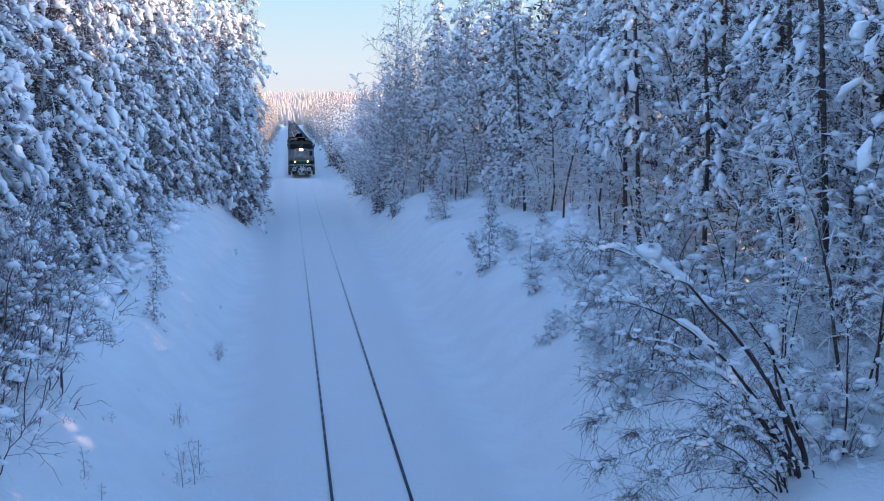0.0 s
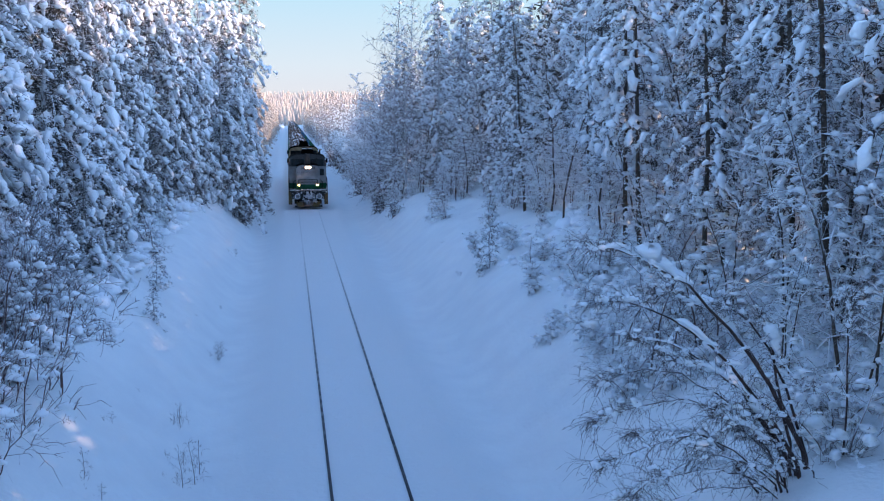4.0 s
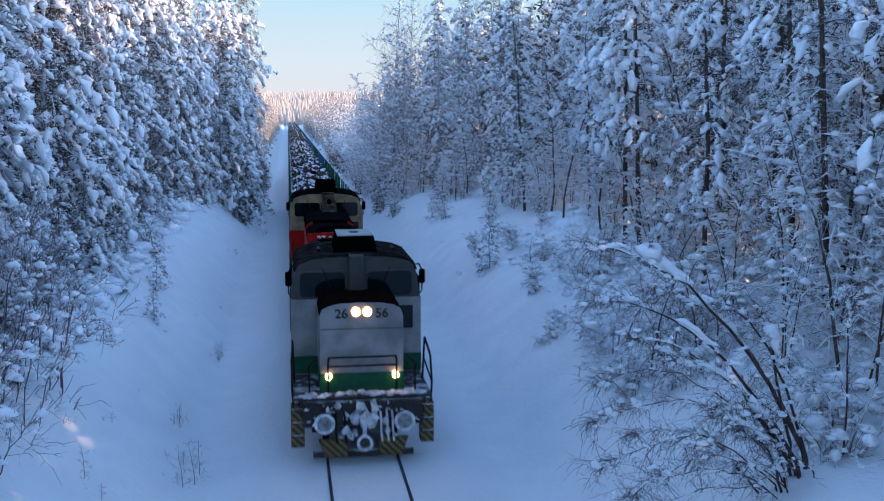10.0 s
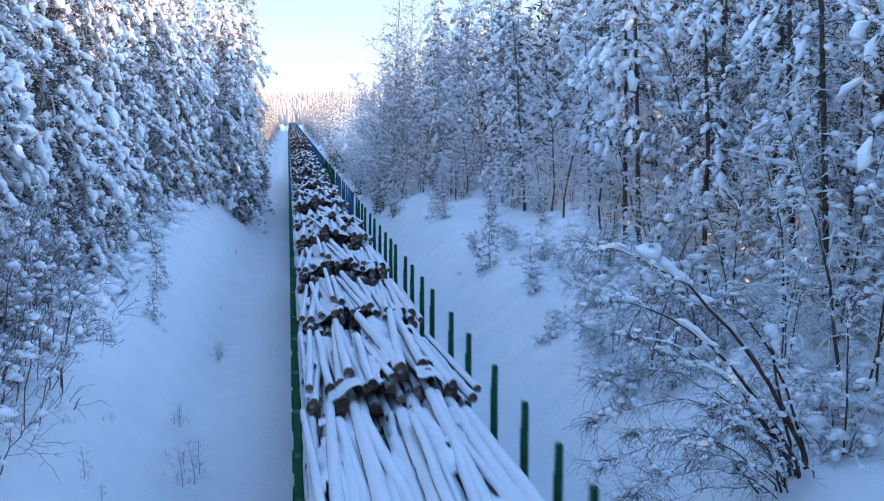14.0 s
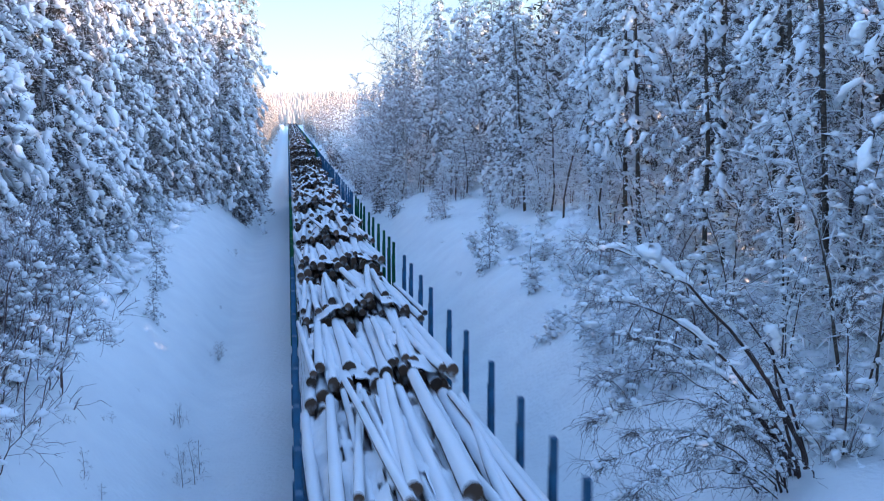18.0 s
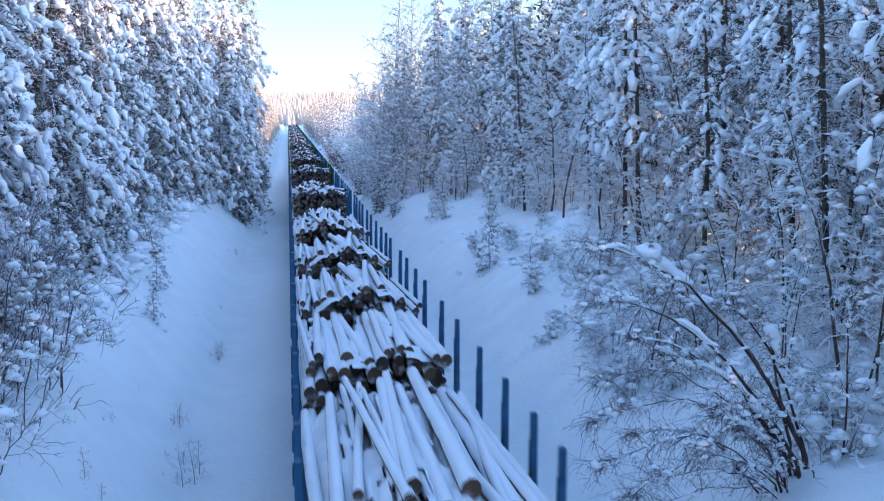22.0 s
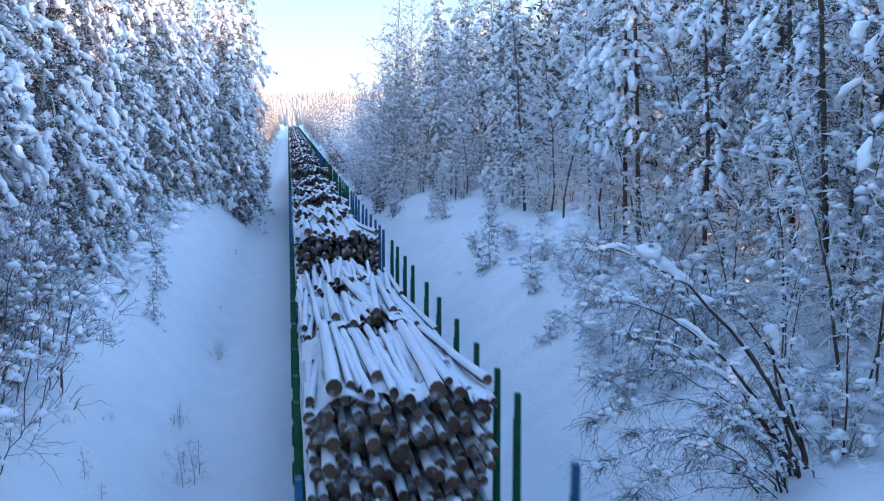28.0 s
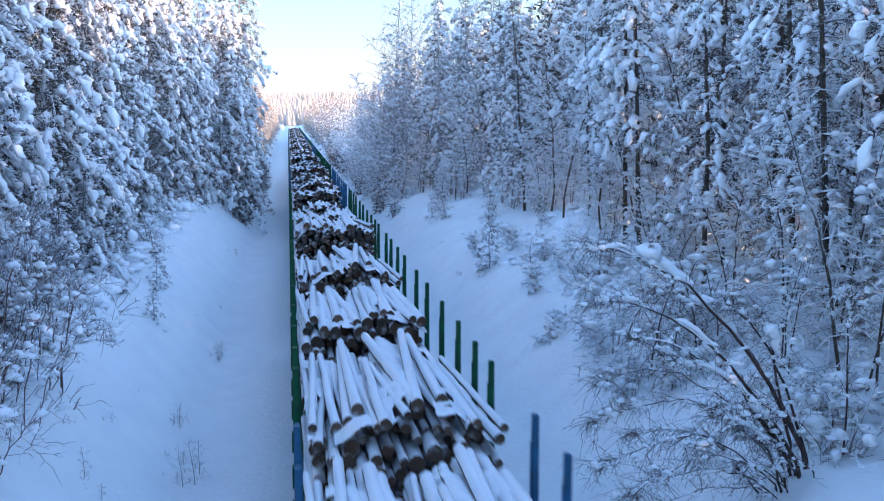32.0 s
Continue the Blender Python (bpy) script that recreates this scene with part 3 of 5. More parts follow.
def set_down(proto, x, y, turn, size, sink=0.0, lean=(0, 0), group=""):
    """Copies a tree to a place on the ground."""
    z = float(ground_z(x, y)) - sink
    m = pose(x, y, z, lean[0], lean[1], turn)
    ob = copy_thing(proto, m)
    ob.scale = (size, size, size * random.uniform(0.94, 1.06))
    if group:
        ob["group"] = group
    return ob


def drop(proto):
    for o in list(proto.children_recursive) + [proto]:
        bpy.data.objects.remove(o)


def leaning_bush(seed, arcs, reach, label, fine=1.0, masses=(), wood=None, laden=False, at=(0, 0)):
    """Stems that arch over under the snow; arcs: (foot x, foot y, reach to the side, reach away, height, radius)."""
    rng = np.random.default_rng(seed)
    root = new("leaning_bush")
    twigs, snow, cen, siz = Geo(), Geo(), [], []
    lean = 1.35 if laden else 1.22
    for fx, fy, sx, sy, h, r, curl in arcs:
        t = np.linspace(0, 1, 12)
        # rises steeply at first, then bends over to the side
        p = np.stack([fx + sx * t ** lean, fy + sy * t, h * np.sin(t * math.pi / 2 * curl) / math.sin(min(curl, 1) * math.pi / 2)], -1)
        p[1:] += rng.normal(0, 0.025, (11, 3))
        p[:, 2] += float(ground_z(at[0] + fx, at[1] + fy)) - float(ground_z(*at)) - 0.2
        p[0, 2] -= 0.3
        g = Geo()
        tube(g, p, r * (0.95 - 0.75 * t), 6)
        link_part("stem", g.mesh("stem", wood or M_STEM), root)
        ridge(snow, p[4:], r * 0.75, rng, 0.3)
        twiggy(rng, p, reach, int((55 if h < 1 else 115) * fine), twigs, cen, siz, 0.07 if laden else 0.042, 1.0, 0.75 if laden else 0.42 if h < 1 else 0.45, 0.15 if laden else -0.1 if h < 1 else 0.5, None, 1.8 if laden else 2.4, 0.0065, 0.65)
        for i in range(5, 11):
            if rng.uniform() < (0.25 if laden else 0.4):
                b = rng.uniform(0.04, 0.12) if laden else r * rng.uniform(0.6, 1.5) + 0.012
                cen.append(p[i] + np.array([0, 0, r * 0.6 + b * 0.2]))
                siz.append((b * 1.3, b, b * 0.75) if laden else (b * 2.6, b, b * 0.8))
    for stem, a, b, size in masses:
        fx, fy, sx, sy, h, r, curl = arcs[stem]
        t = np.linspace(a, b, 7)
        lift = float(ground_z(at[0] + fx, at[1] + fy)) - float(ground_z(*at)) - 0.2
        c = np.stack([fx + sx * t ** lean, fy + sy * t, h * np.sin(t * math.pi / 2 * curl) / math.sin(min(curl, 1) * math.pi / 2) + lift + size * 0.35], -1)
        paw(snow, c + rng.normal(0, 0.12 * size, (7, 3)), size, rng, 9, 0.16)
    ob = link_part("twigwork", twigs.mesh("twigwork", wood or M_STEM), root)
    ob["kind"] = "stuff"
    lumps(snow, cen, siz, rng, 1)
    ob = link_part("snow_load", snow.mesh("snow_load", M_LUMP), root, "pads of snow on the stems")
    ob["kind"] = "stuff"
    return tagged(root, label, "bush")


L_HEAVY = "tall conifer weighed down by thick cushions of snow"
L_TALL = "tall pine with snow clumps on its drooping boughs"
heavy = [conifer(11 + i, h, r, f, 0.17, dr, 1.0, 14, 1.1, L_HEAVY, bare=0.33, share=0.05, width=0.02, strand=0.155) for i, (h, r, f, dr) in enumerate([(14, 2.5, 0.5, 1.25), (13, 2.4, 0.4, 1.45), (15, 2.6, 0.6, 1.2), (12, 2.3, 0.4, 1.5)])]
middle = [conifer(21 + i, h, r, f, 0.20, 1.25, 0.7, 12, 1.0, L_HEAVY, bare=0.36, share=0.06, strand=0.172) for i, (h, r, f) in enumerate([(14, 2.3, 0.5), (12.5, 2.1, 0.4), (15, 2.4, 0.8)])]
back_high = [conifer(36 + i, h, r, 2.5, 0.34, 0.8, 0.36, 8, 0.9, "snow-covered conifer standing deep in the wood") for i, (h, r) in enumerate([(14, 2.2), (13, 2.0)])]
back = [conifer(31 + i, h, r, f, 0.34, 0.8, 0.36, 8, 0.85, "snow-covered conifer standing deep in the wood") for i, (h, r, f) in enumerate([(14, 2.3, 0.8), (12.5, 2.1, 0.6), (15, 2.3, 1.2)])]
tall = [conifer(41 + i, h, r, f, 0.135, 1.15, 0.9, 14, 1.0, L_TALL, 0.55, 0, bare * 0.5 + 0.17, 0.08, 0.05, 0.015, M_BARK, strand=0.098) for i, (h, r, f, bare, share) in enumerate([(14, 2.0, 2.7, 0.2, 0.8), (12.5, 1.8, 2.2, 0.5, 0.6), (15, 2.1, 3.4, 0.3, 0.75)])]
tall_far = [conifer(46 + i, h, r, f, 0.17, 1.05, 0.55, 17, 0.95, L_TALL, 0.5, 0, 0.45, 0.05, 0.05, 0.024, strand=0.125) for i, (h, r, f) in enumerate([(14, 1.9, 1.6), (12.5, 1.8, 1.1)])]
distant = [conifer(35 + i, h, r, f, 0.32, 0.8, 0.36, 9, 0.9, "rimed conifer with warm low sun put into its colour", cover=M_FARWOOD, green=M_FARWOOD) for i, (h, r, f) in enumerate([(14, 2.3, 0.8), (12.5, 2.1, 0.6)])]
clumpy = [conifer(45 + 4 * i, h, 2.2, f, 0.165, 1.15, 0.92, 14, 0.9, "pine with a dark trunk and big clumps of snow", 0.65, 1, 0.18, 0.12, 0.05, 0.015, M_BARK, strand=0.14) for i, (h, f) in enumerate([(13.5, 3.8), (14.5, 3.4)])]
birch = [broadleaf(51 + i, h, r, 1, 0.75, None, 0.095, 0.16, "slender leafless birch white with rime", thin=0.7, thick=1.25, sag=(-0.15, 0.45)) for i, (h, r) in enumerate([(13.5, 2.9), (11.5, 2.8), (10, 2.6)])]
laden_birch = [broadleaf(54 + i, h, r, 1, 0.85, M_TWIG, 0.085, 0.28, "leafless birch with snow lying along its boughs", bark=M_BARK, thin=0.6, thick=0.75, sag=(0.2, 0.8), ridged=0.014) for i, (h, r) in enumerate([(11.5, 2.3), (9.5, 2.2)])]
far_birch = [broadleaf(95 + i, h, r, 1, 0.7, M_SHRUB, 0.10, 0.2, "birch with white boughs spreading over dark twigs", bark=M_BARK, thin=0.6, thick=1.25, sag=(-0.1, 0.6), ridged=0.03) for i, (h, r) in enumerate([(12.5, 2.9), (11, 2.7)])]
thicket = [broadleaf(56 + i, h, r, st, 0.75, M_TWIG, 0.12, 0.35, "leafless sapling bent under snow", "sapling", M_BARK, 0.65, 0.1, 0.75, ridged=0.021) for i, (h, r, st) in enumerate([(5.5, 1.5, 2), (4.2, 1.4, 3), (6.5, 1.6, 2), (3.2, 1.2, 3)])]
shrub = [broadleaf(61 + i, h, r, st, 0.8, M_SHRUB, 0.085, 0.4, "bare bush with dark stems and snow on its twigs", "bush", M_SHRUB, 0.9, 0.1, 0.8, "bush") for i, (h, r, st) in enumerate([(2.6, 0.9, 4), (3.6, 1.1, 4), (1.7, 0.7, 4)])]
dusky = [broadleaf(76 + i, h, r, st, 0.7, M_STEM, 0.06, 0.4, "dark leafless bush close to the line", "bush", M_STEM, 1.1, 0.05, 1.6, "bush", (0.3, 1.0)) for i, (h, r, st) in enumerate([(3.2, 1.2, 4), (2.4, 1.1, 5)])]
wisp = [broadleaf(66 + i, h, r, st, 0.8, M_SHRUB, 0.10, 0.65, "wispy bare bush dusted with snow", "bush", M_SHRUB, 0.65, 0.08, 0.75, "bush", (0.5, 1.4), 0.011) for i, (h, r, st) in enumerate([(2.3, 0.8, 3), (3.0, 0.9, 3), (1.5, 0.7, 4)])]
young = [conifer(71 + i, h, r, 0.12, 0.10, 0.8, 1.1, 12, 1.5, "small young conifer dusted with snow", 0.25, 0, 0.1, width=0.010) for i, (h, r) in enumerate([(2.4, 1.05), (3.6, 1.0)])]
sprig = [broadleaf(81 + i, h, r, st, 1.1, M_SEEDLING, 0, 0.1, "thin leafless seedling standing out of the snow", "seedling", M_SEEDLING, 1.2, 0.12, 0.33, "plant", (-0.3, 0.15)) for i, (h, r, st) in enumerate([(0.9, 0.24, 1), (0.7, 0.3, 2), (1.3, 0.34, 2)])]

R = random.Random(3)
plan = []
deep = []       # places of trees hidden deep in the woods, some added unseen to block sun
# the wood along one bank, heavy with snow
y = 13.0
while y < 128:
    edge = -9.4 if y < 58 else -9.4 + 2.3 * min(1, (y - 58) / 8)
    near = y < 66
    plan.append((R.choice(heavy if near else middle), edge - 0.5 + R.uniform(-0.7, 0.5), y, R.uniform(0.86, 1.06), "snowy wood"))
    plan.append((R.choice(middle if y < 40 else back), edge - 2.9 + R.uniform(-0.8, 0.8), y + R.uniform(-1, 1), R.uniform(0.92, 1.1), "snowy wood"))
    deep += [(edge - 5.4 - k * 2.6 + R.uniform(-1, 1), y + R.uniform(-1, 1)) for k in range(2)]
    y += R.uniform(2.4, 3.1)
# the mixed wood on the other bank
y = 10.0
while y < 195:
    edge = 10.2 if y < 62 else 10.2 - 3.6 * min(1, (y - 62) / 14)
    front = birch[:1] + far_birch * 2 + tall_far * 2 if y > 52 else tall * 2 + clumpy + laden_birch * 3
    fall = 1 - 0.36 * min(1, max(0, y - 76) / 50)      # the wood is lower farther off
    if not 28.5 < y < 34.5:
        plan.append((R.choice(front), edge + R.uniform(-0.4, 1.0), y, R.uniform(0.8, 1.05) * fall, "mixed wood"))
    plan.append((R.choice(tall_far * 3 + birch[:1] if y > 50 else tall + laden_birch * 2 + clumpy), edge + 2.5 + R.uniform(-0.8, 0.8), y + R.uniform(-1, 1), R.uniform(0.85, 1.08) * fall, "mixed wood"))
    plan.append((R.choice(back_high if y < 50 else back), edge + 5.2 + R.uniform(-1, 1), y + R.uniform(-1, 1), R.uniform(0.9, 1.1) * fall, "mixed wood"))
    deep += [(edge + 8.5 + k * 3.4 + R.uniform(-1.2, 1.2), y + R.uniform(-1.3, 1.3)) for k in range(4 if y < 95 else 3 if y < 130 else 0)]
    for j in range(2 if y < 48 else 1):
        plan.append((R.choice(thicket), edge + R.uniform(-0.6 if y > 34 else 0.6, 3.0), y + R.uniform(-1.4, 1.4), R.uniform(0.7, 1.15), "undergrowth"))
    y += R.uniform(2.5, 3.3)
for i in range(13):
    plan.append((R.choice(thicket), R.uniform(9.2, 13.0), R.uniform(16.5, 34), R.uniform(0.45, 0.85), "undergrowth"))
for i in range(12):
    plan.append((R.choice(thicket), R.uniform(-9.4, -7.4), R.uniform(16.5, 33), R.uniform(0.4, 0.7), "undergrowth"))
# more of the wood along the far stretch, added to shade the ground
for y in np.arange(132, 330, 4.2):
    deep += [(x + R.uniform(-1, 1), y + R.uniform(-1, 1)) for x in ((14, 18) if y < 250 else (11, 15))]
# low growth close to the line beyond the cutting
for y in np.arange(70, 190, 2.0):
    plan.append((R.choice(thicket[:2] + dusky if y > 80 else wisp + dusky), R.uniform(5.0, 7.0), y + R.uniform(-0.6, 0.6), R.uniform(0.6, 1.1), "undergrowth"))
    if y < 135:
        plan.append((R.choice(dusky), R.uniform(-5.8, -4.4), y + R.uniform(-0.6, 0.6), R.uniform(0.6, 1.1), "undergrowth"))
# unseen trees added behind the standpoint to keep low sun off the bank
for y in np.arange(-45, 9, 2.9):
    deep += [(x + R.uniform(-1, 1), y + R.uniform(-1, 1)) for x in (-17, -13, -9.5, 11, 14, 17.5, 20.5, 23.5, 26.5, 30, 34)]
# hidden rows added farther off so that the ground lies in shade
for y in np.arange(250, 520, 5.0):
    deep += [(x + R.uniform(-1, 1), y + R.uniform(-1, 1)) for x in (9, 13, 17)]
plan.append((birch[0], 6.7, 73.5, 1.15, "mixed wood"))
plan.append((birch[0], 6.4, 80.0, 1.25, "mixed wood"))
plan.append((birch[1], 5.9, 88.0, 1.2, "mixed wood"))
plan.append((heavy[2], -6.0, 71.0, 1.15, "snowy wood"))
plan.append((heavy[0], -5.3, 77.0, 1.25, "snowy wood"))
plan.append((heavy[3], -5.1, 83.0, 1.25, "snowy wood"))
plan.append((clumpy[0], 10.2, 33.4, 1.0, "mixed wood"))
plan.append((clumpy[1], 13.3, 24.6, 0.95, "mixed wood"))
plan.append((tall[1], 11.4, 29.4, 0.9, "mixed wood"))
for kind, x, y, size in ((laden_birch[1], 9.2, 18.6, 0.8), (laden_birch[0], 10.6, 21.5, 0.85), (thicket[2], 8.9, 17.4, 0.75), (thicket[0], 10.0, 19.8, 0.9), (thicket[2], 9.3, 21.8, 0.85), (thicket[1], 8.3, 19.4, 0.7), (thicket[0], 9.4, 24.4, 0.8)):
    plan.append((kind, x, y, size, "undergrowth"))
# sunlit trees along the line farther off
y = 132.0
while y < 480:
    for side in (-1, 1):
        for row in range(0 if side > 0 and y < 196 else 2):
            kind = R.choice(distant) if side < 0 or R.random() < 0.45 else birch[1]
            plan.append((kind, side * (5.9 + row * 2.8 + R.uniform(-0.4, 0.9)), y + R.uniform(-2, 2), R.uniform(0.75, 1.0) * (0.8 if row == 0 else 1), "trees along the line"))
    y += R.uniform(4.5, 6.0) * (1 if y < 250 else 1.7)
for proto, x, y, s, g in plan:
    set_down(proto, x, y, R.uniform(0, 360), s, 0.1, (R.uniform(-3.5, 3.5), R.uniform(-3.5, 3.5)), g)

# bushes and young trees on the banks
for x, y in ((5.9, 28.7), (6.4, 26.5), (6.5, 25), (6.8, 24.2), (7.3, 29), (8.1, 35.4), (7.9, 33), (8.1, 25), (8.6, 28), (7.9, 22.5),
             (7.4, 38), (7.6, 42), (8.0, 46), (9.9, 20), (5.95, 22.6), (6.2, 21.7), (6.5, 20.9), (6.3, 22.2), (8.9, 16.2), (8.3, 16.9), (8.6, 15.0), (8.0, 17.9), (9.3, 15.4), (7.8, 15.6)):
    set_down(R.choice(wisp), x + R.uniform(-0.2, 0.2), y + R.uniform(-0.3, 0.3), R.uniform(0, 360), R.uniform(0.6, 1.1), 0.08, (0, 0), "bushes on the banks")
for i in range(20):
    y = R.uniform(25, 32) if i < 5 else R.uniform(32, 68)
    set_down(R.choice(shrub), R.uniform(8.4 if y < 32 else 7.6, 10.2), y, R.uniform(0, 360), R.uniform(0.5, 0.95), 0.1, (0, 0), "bushes on the banks")
for x, y, s, k in ((-8.2, 20.6, 0.9, 1), (-7.9, 25.0, 0.8, 0), (-7.5, 30, 0.9, 0), (-7.6, 36, 0.8, 2), (-7.4, 44, 0.9, 0), (-7.4, 52, 0.9, 2),
                   (7.1, 22.2, 0.8, 1), (6.6, 33.5, 0.8, 2), (6.5, 44.0, 0.7, 2), (6.5, 58.5, 0.8, 2), (6.9, 56.5, 0.8, 0), (7.9, 21.6, 0.9, 1)):
    set_down(shrub[k], x, y, R.uniform(0, 360), s, 0.1, (0, 0), "bushes on the banks")
set_down(young[0], -6.25, 37.3, 40, 0.62, 0.05)
set_down(young[0], -5.8, 32.9, 200, 0.5, 0.05)
set_down(young[0], 6.44, 40.6, 140, 0.95, 0.1)
for x, y, size in ((-8.2, 41.9, 0.9), (-8.1, 30.6, 1.0), (-8.3, 36.4, 1.1)):
    set_down(young[1], x, y, R.uniform(0, 360), size, 0.1)
for x, y, s, k in ((-5.37, 19.15, 0.95, 0), (-5.2, 19.0, 0.6, 1), (-3.85, 22.0, 1.0, 2), (-3.65, 23.0, 1.2, 0), (-4.2, 23.2, 0.8, 1), (-4.2, 22.0, 0.6, 1), (-5.95, 20.9, 0.6, 1), (-4.28, 25.8, 1.2, 1), (-4.35, 25.6, 1.0, 0), (-4.1, 34.0, 1.2, 1), (-3.9, 33.8, 0.9, 0), (-5.36, 25.9, 0.25, 1),
                   (-4.67, 55.8, 0.8, 1), (-4.88, 37.3, 0.35, 1), (-3.0, 20.6, 0.3, 0), (-5.6, 22.6, 0.5, 1), (5.2, 16.3, 0.3, 0), (-4.4, 41.5, 0.4, 1), (5.6, 43.0, 0.5, 1), (6.0, 51.0, 0.6, 1)):
    set_down(sprig[k], x, y, R.uniform(0, 360), s, 0.03, (0, 0), "seedlings in the snow")
for proto in heavy + middle + distant + back + back_high + tall + tall_far + clumpy + birch + laden_birch + far_birch + thicket + shrub + dusky + wisp + young + sprig:
    drop(proto)
bush = leaning_bush(90, ((0.05, 0.1, -3.7, 0.5, 3.95, 0.043, 1.0), (-0.1, 0.0, -3.5, 0.2, 3.25, 0.04, 1.0), (-0.15, 0.1, -2.5, -0.3, 2.35, 0.032, 1.0), (-0.45, -0.1, -0.5, 0.1, 1.5, 0.026, 1.0),
                         (-0.25, 0.2, -0.5, 0.4, 2.75, 0.034, 1.0), (-0.05, 0.1, -1.75, -0.2, 1.45, 0.028, 1.25), (-0.5, -0.1, -1.1, -0.3, 1.5, 0.026, 1.05), (-0.55, 0.0, -2.6, -0.5, 0.8, 0.018, 1.55), (-0.5, -0.1, -2.5, -0.7, 0.55, 0.015, 1.6),
                         (-0.7, 0.2, -2.1, 0.4, 1.3, 0.02, 1.3), (0.0, -0.2, -1.2, -0.5, 0.7, 0.014, 1.6), (0.1, 0.1, 0.7, 0.0, 0.5, 0.014, 1.5), (0.75, 0.3, 0.05, 0.2, 2.9, 0.02, 1.0), (0.2, 0.4, -2.5, 0.9, 3.1, 0.03, 1.0), (0.1, 0.2, -1.5, 0.5, 2.9, 0.03, 1.0), (-0.2, 0.1, -3.0, -0.2, 2.7, 0.028, 1.0),
                         (-0.5, 0.0, -3.2, -0.4, 1.3, 0.018, 1.5), (-0.3, 0.1, -3.4, -0.1, 1.7, 0.018, 1.4), (-0.4, -0.2, -2.9, -0.6, 1.0, 0.016, 1.6), (-0.3, 0.3, -3.0, 0.6, 2.0, 0.02, 1.3), (-0.2, 0.0, -1.9, -0.3, 1.2, 0.016, 1.5)),
                    0.5, "bush with dark stems arching over under snow", 0.9, ((0, 0.62, 0.8, 0.11), (0, 0.74, 0.83, 0.18), (4, 0.6, 0.85, 0.13), (5, 0.5, 0.7, 0.11), (7, 0.45, 0.6, 0.10), (6, 0.55, 0.95, 0.06), (2, 0.5, 0.8, 0.06), (1, 0.55, 0.7, 0.06), (13, 0.55, 0.8, 0.14), (9, 0.4, 0.7, 0.07)), at=(6.9, 15.35))
bush.matrix_basis = pose(6.9, 15.35, float(ground_z(6.9, 15.35)) - 0.1)
rb = random.Random(17)
bush = leaning_bush(91, tuple((rb.uniform(-1.3, 0.2), rb.uniform(-4.4, 2.4), rb.uniform(0.6, 1.5), rb.uniform(-0.6, 0.6), rb.uniform(1.0, 2.7), rb.uniform(0.014, 0.022), rb.choice((1.1, 1.3, 1.5))) for i in range(30)),
                    0.55, "thicket of thin reddish stems with snow caught in it", 0.17, (), M_REDTWIG, True, (-6.6, 20.4))
bush.matrix_basis = pose(-6.6, 20.4, float(ground_z(-6.6, 20.4)) - 0.1)
bush = leaning_bush(92, tuple((rb.uniform(-0.9, 0.7), rb.uniform(-2.6, 6.5), rb.uniform(-0.3, 1.5), rb.uniform(-0.6, 0.6), rb.uniform(2.2, 4.2), rb.uniform(0.012, 0.022), rb.choice((1.0, 1.1, 1.3))) for i in range(22)),
                    0.8, "tall thicket of purplish twigs laden with snow", 0.3, (), M_REDTWIG, True, (-7.9, 20.0))
bush.matrix_basis = pose(-7.9, 20.0, float(ground_z(-7.9, 20.0)) - 0.1)

# hummocks of snow on low growth along the edges of the woods
mounds, rg = Geo(), np.random.default_rng(29)
cs, ss = [], []
for i in range(640):
    left = i < 210
    y = rg.uniform(17, 66) if left else rg.uniform(16.5, 46)
    x = -7.0 - abs(rg.normal(0, 0.7)) if left else rg.uniform(6.8, 13.5)
    b = rg.uniform(0.10, 0.34) * (1.25 if left and x < -7.4 else 1) * (1 if left else 0.6 + 0.14 * (x - 6.8) * min(1, (y - 12) / 14))
    cs.append(np.array([x, y, float(ground_z(x, y)) + rg.uniform(-0.12, 0.35 if left else 0.06 + 0.03 * (x - 6.8))]))
    ss.append((b * rg.uniform(0.9, 1.6), b * rg.uniform(0.9, 1.5), b * rg.uniform(0.55, 0.9)))
lumps(mounds, cs, ss, rg, 1)
tagged(new("snow_hummocks", mounds.mesh("snow_hummocks", M_LUMP)), "rounded hummocks of snow along the edge of the wood", "snow", kind="stuff")

bm = block((-0.05, -0.04, -0.3), (0.05, 0.04, 0.75), 0.01)
post = part("marker_post", bm, M_RIME, None)
post.location = (-5.7, 69.0, float(ground_z(-5.7, 69.0)))
tagged(post, "short white marker post standing in the snow", "post")

# the depth of the woods, with the rows added to block low sun
inner, cover = Geo(), Geo()
rg = np.random.default_rng(18)
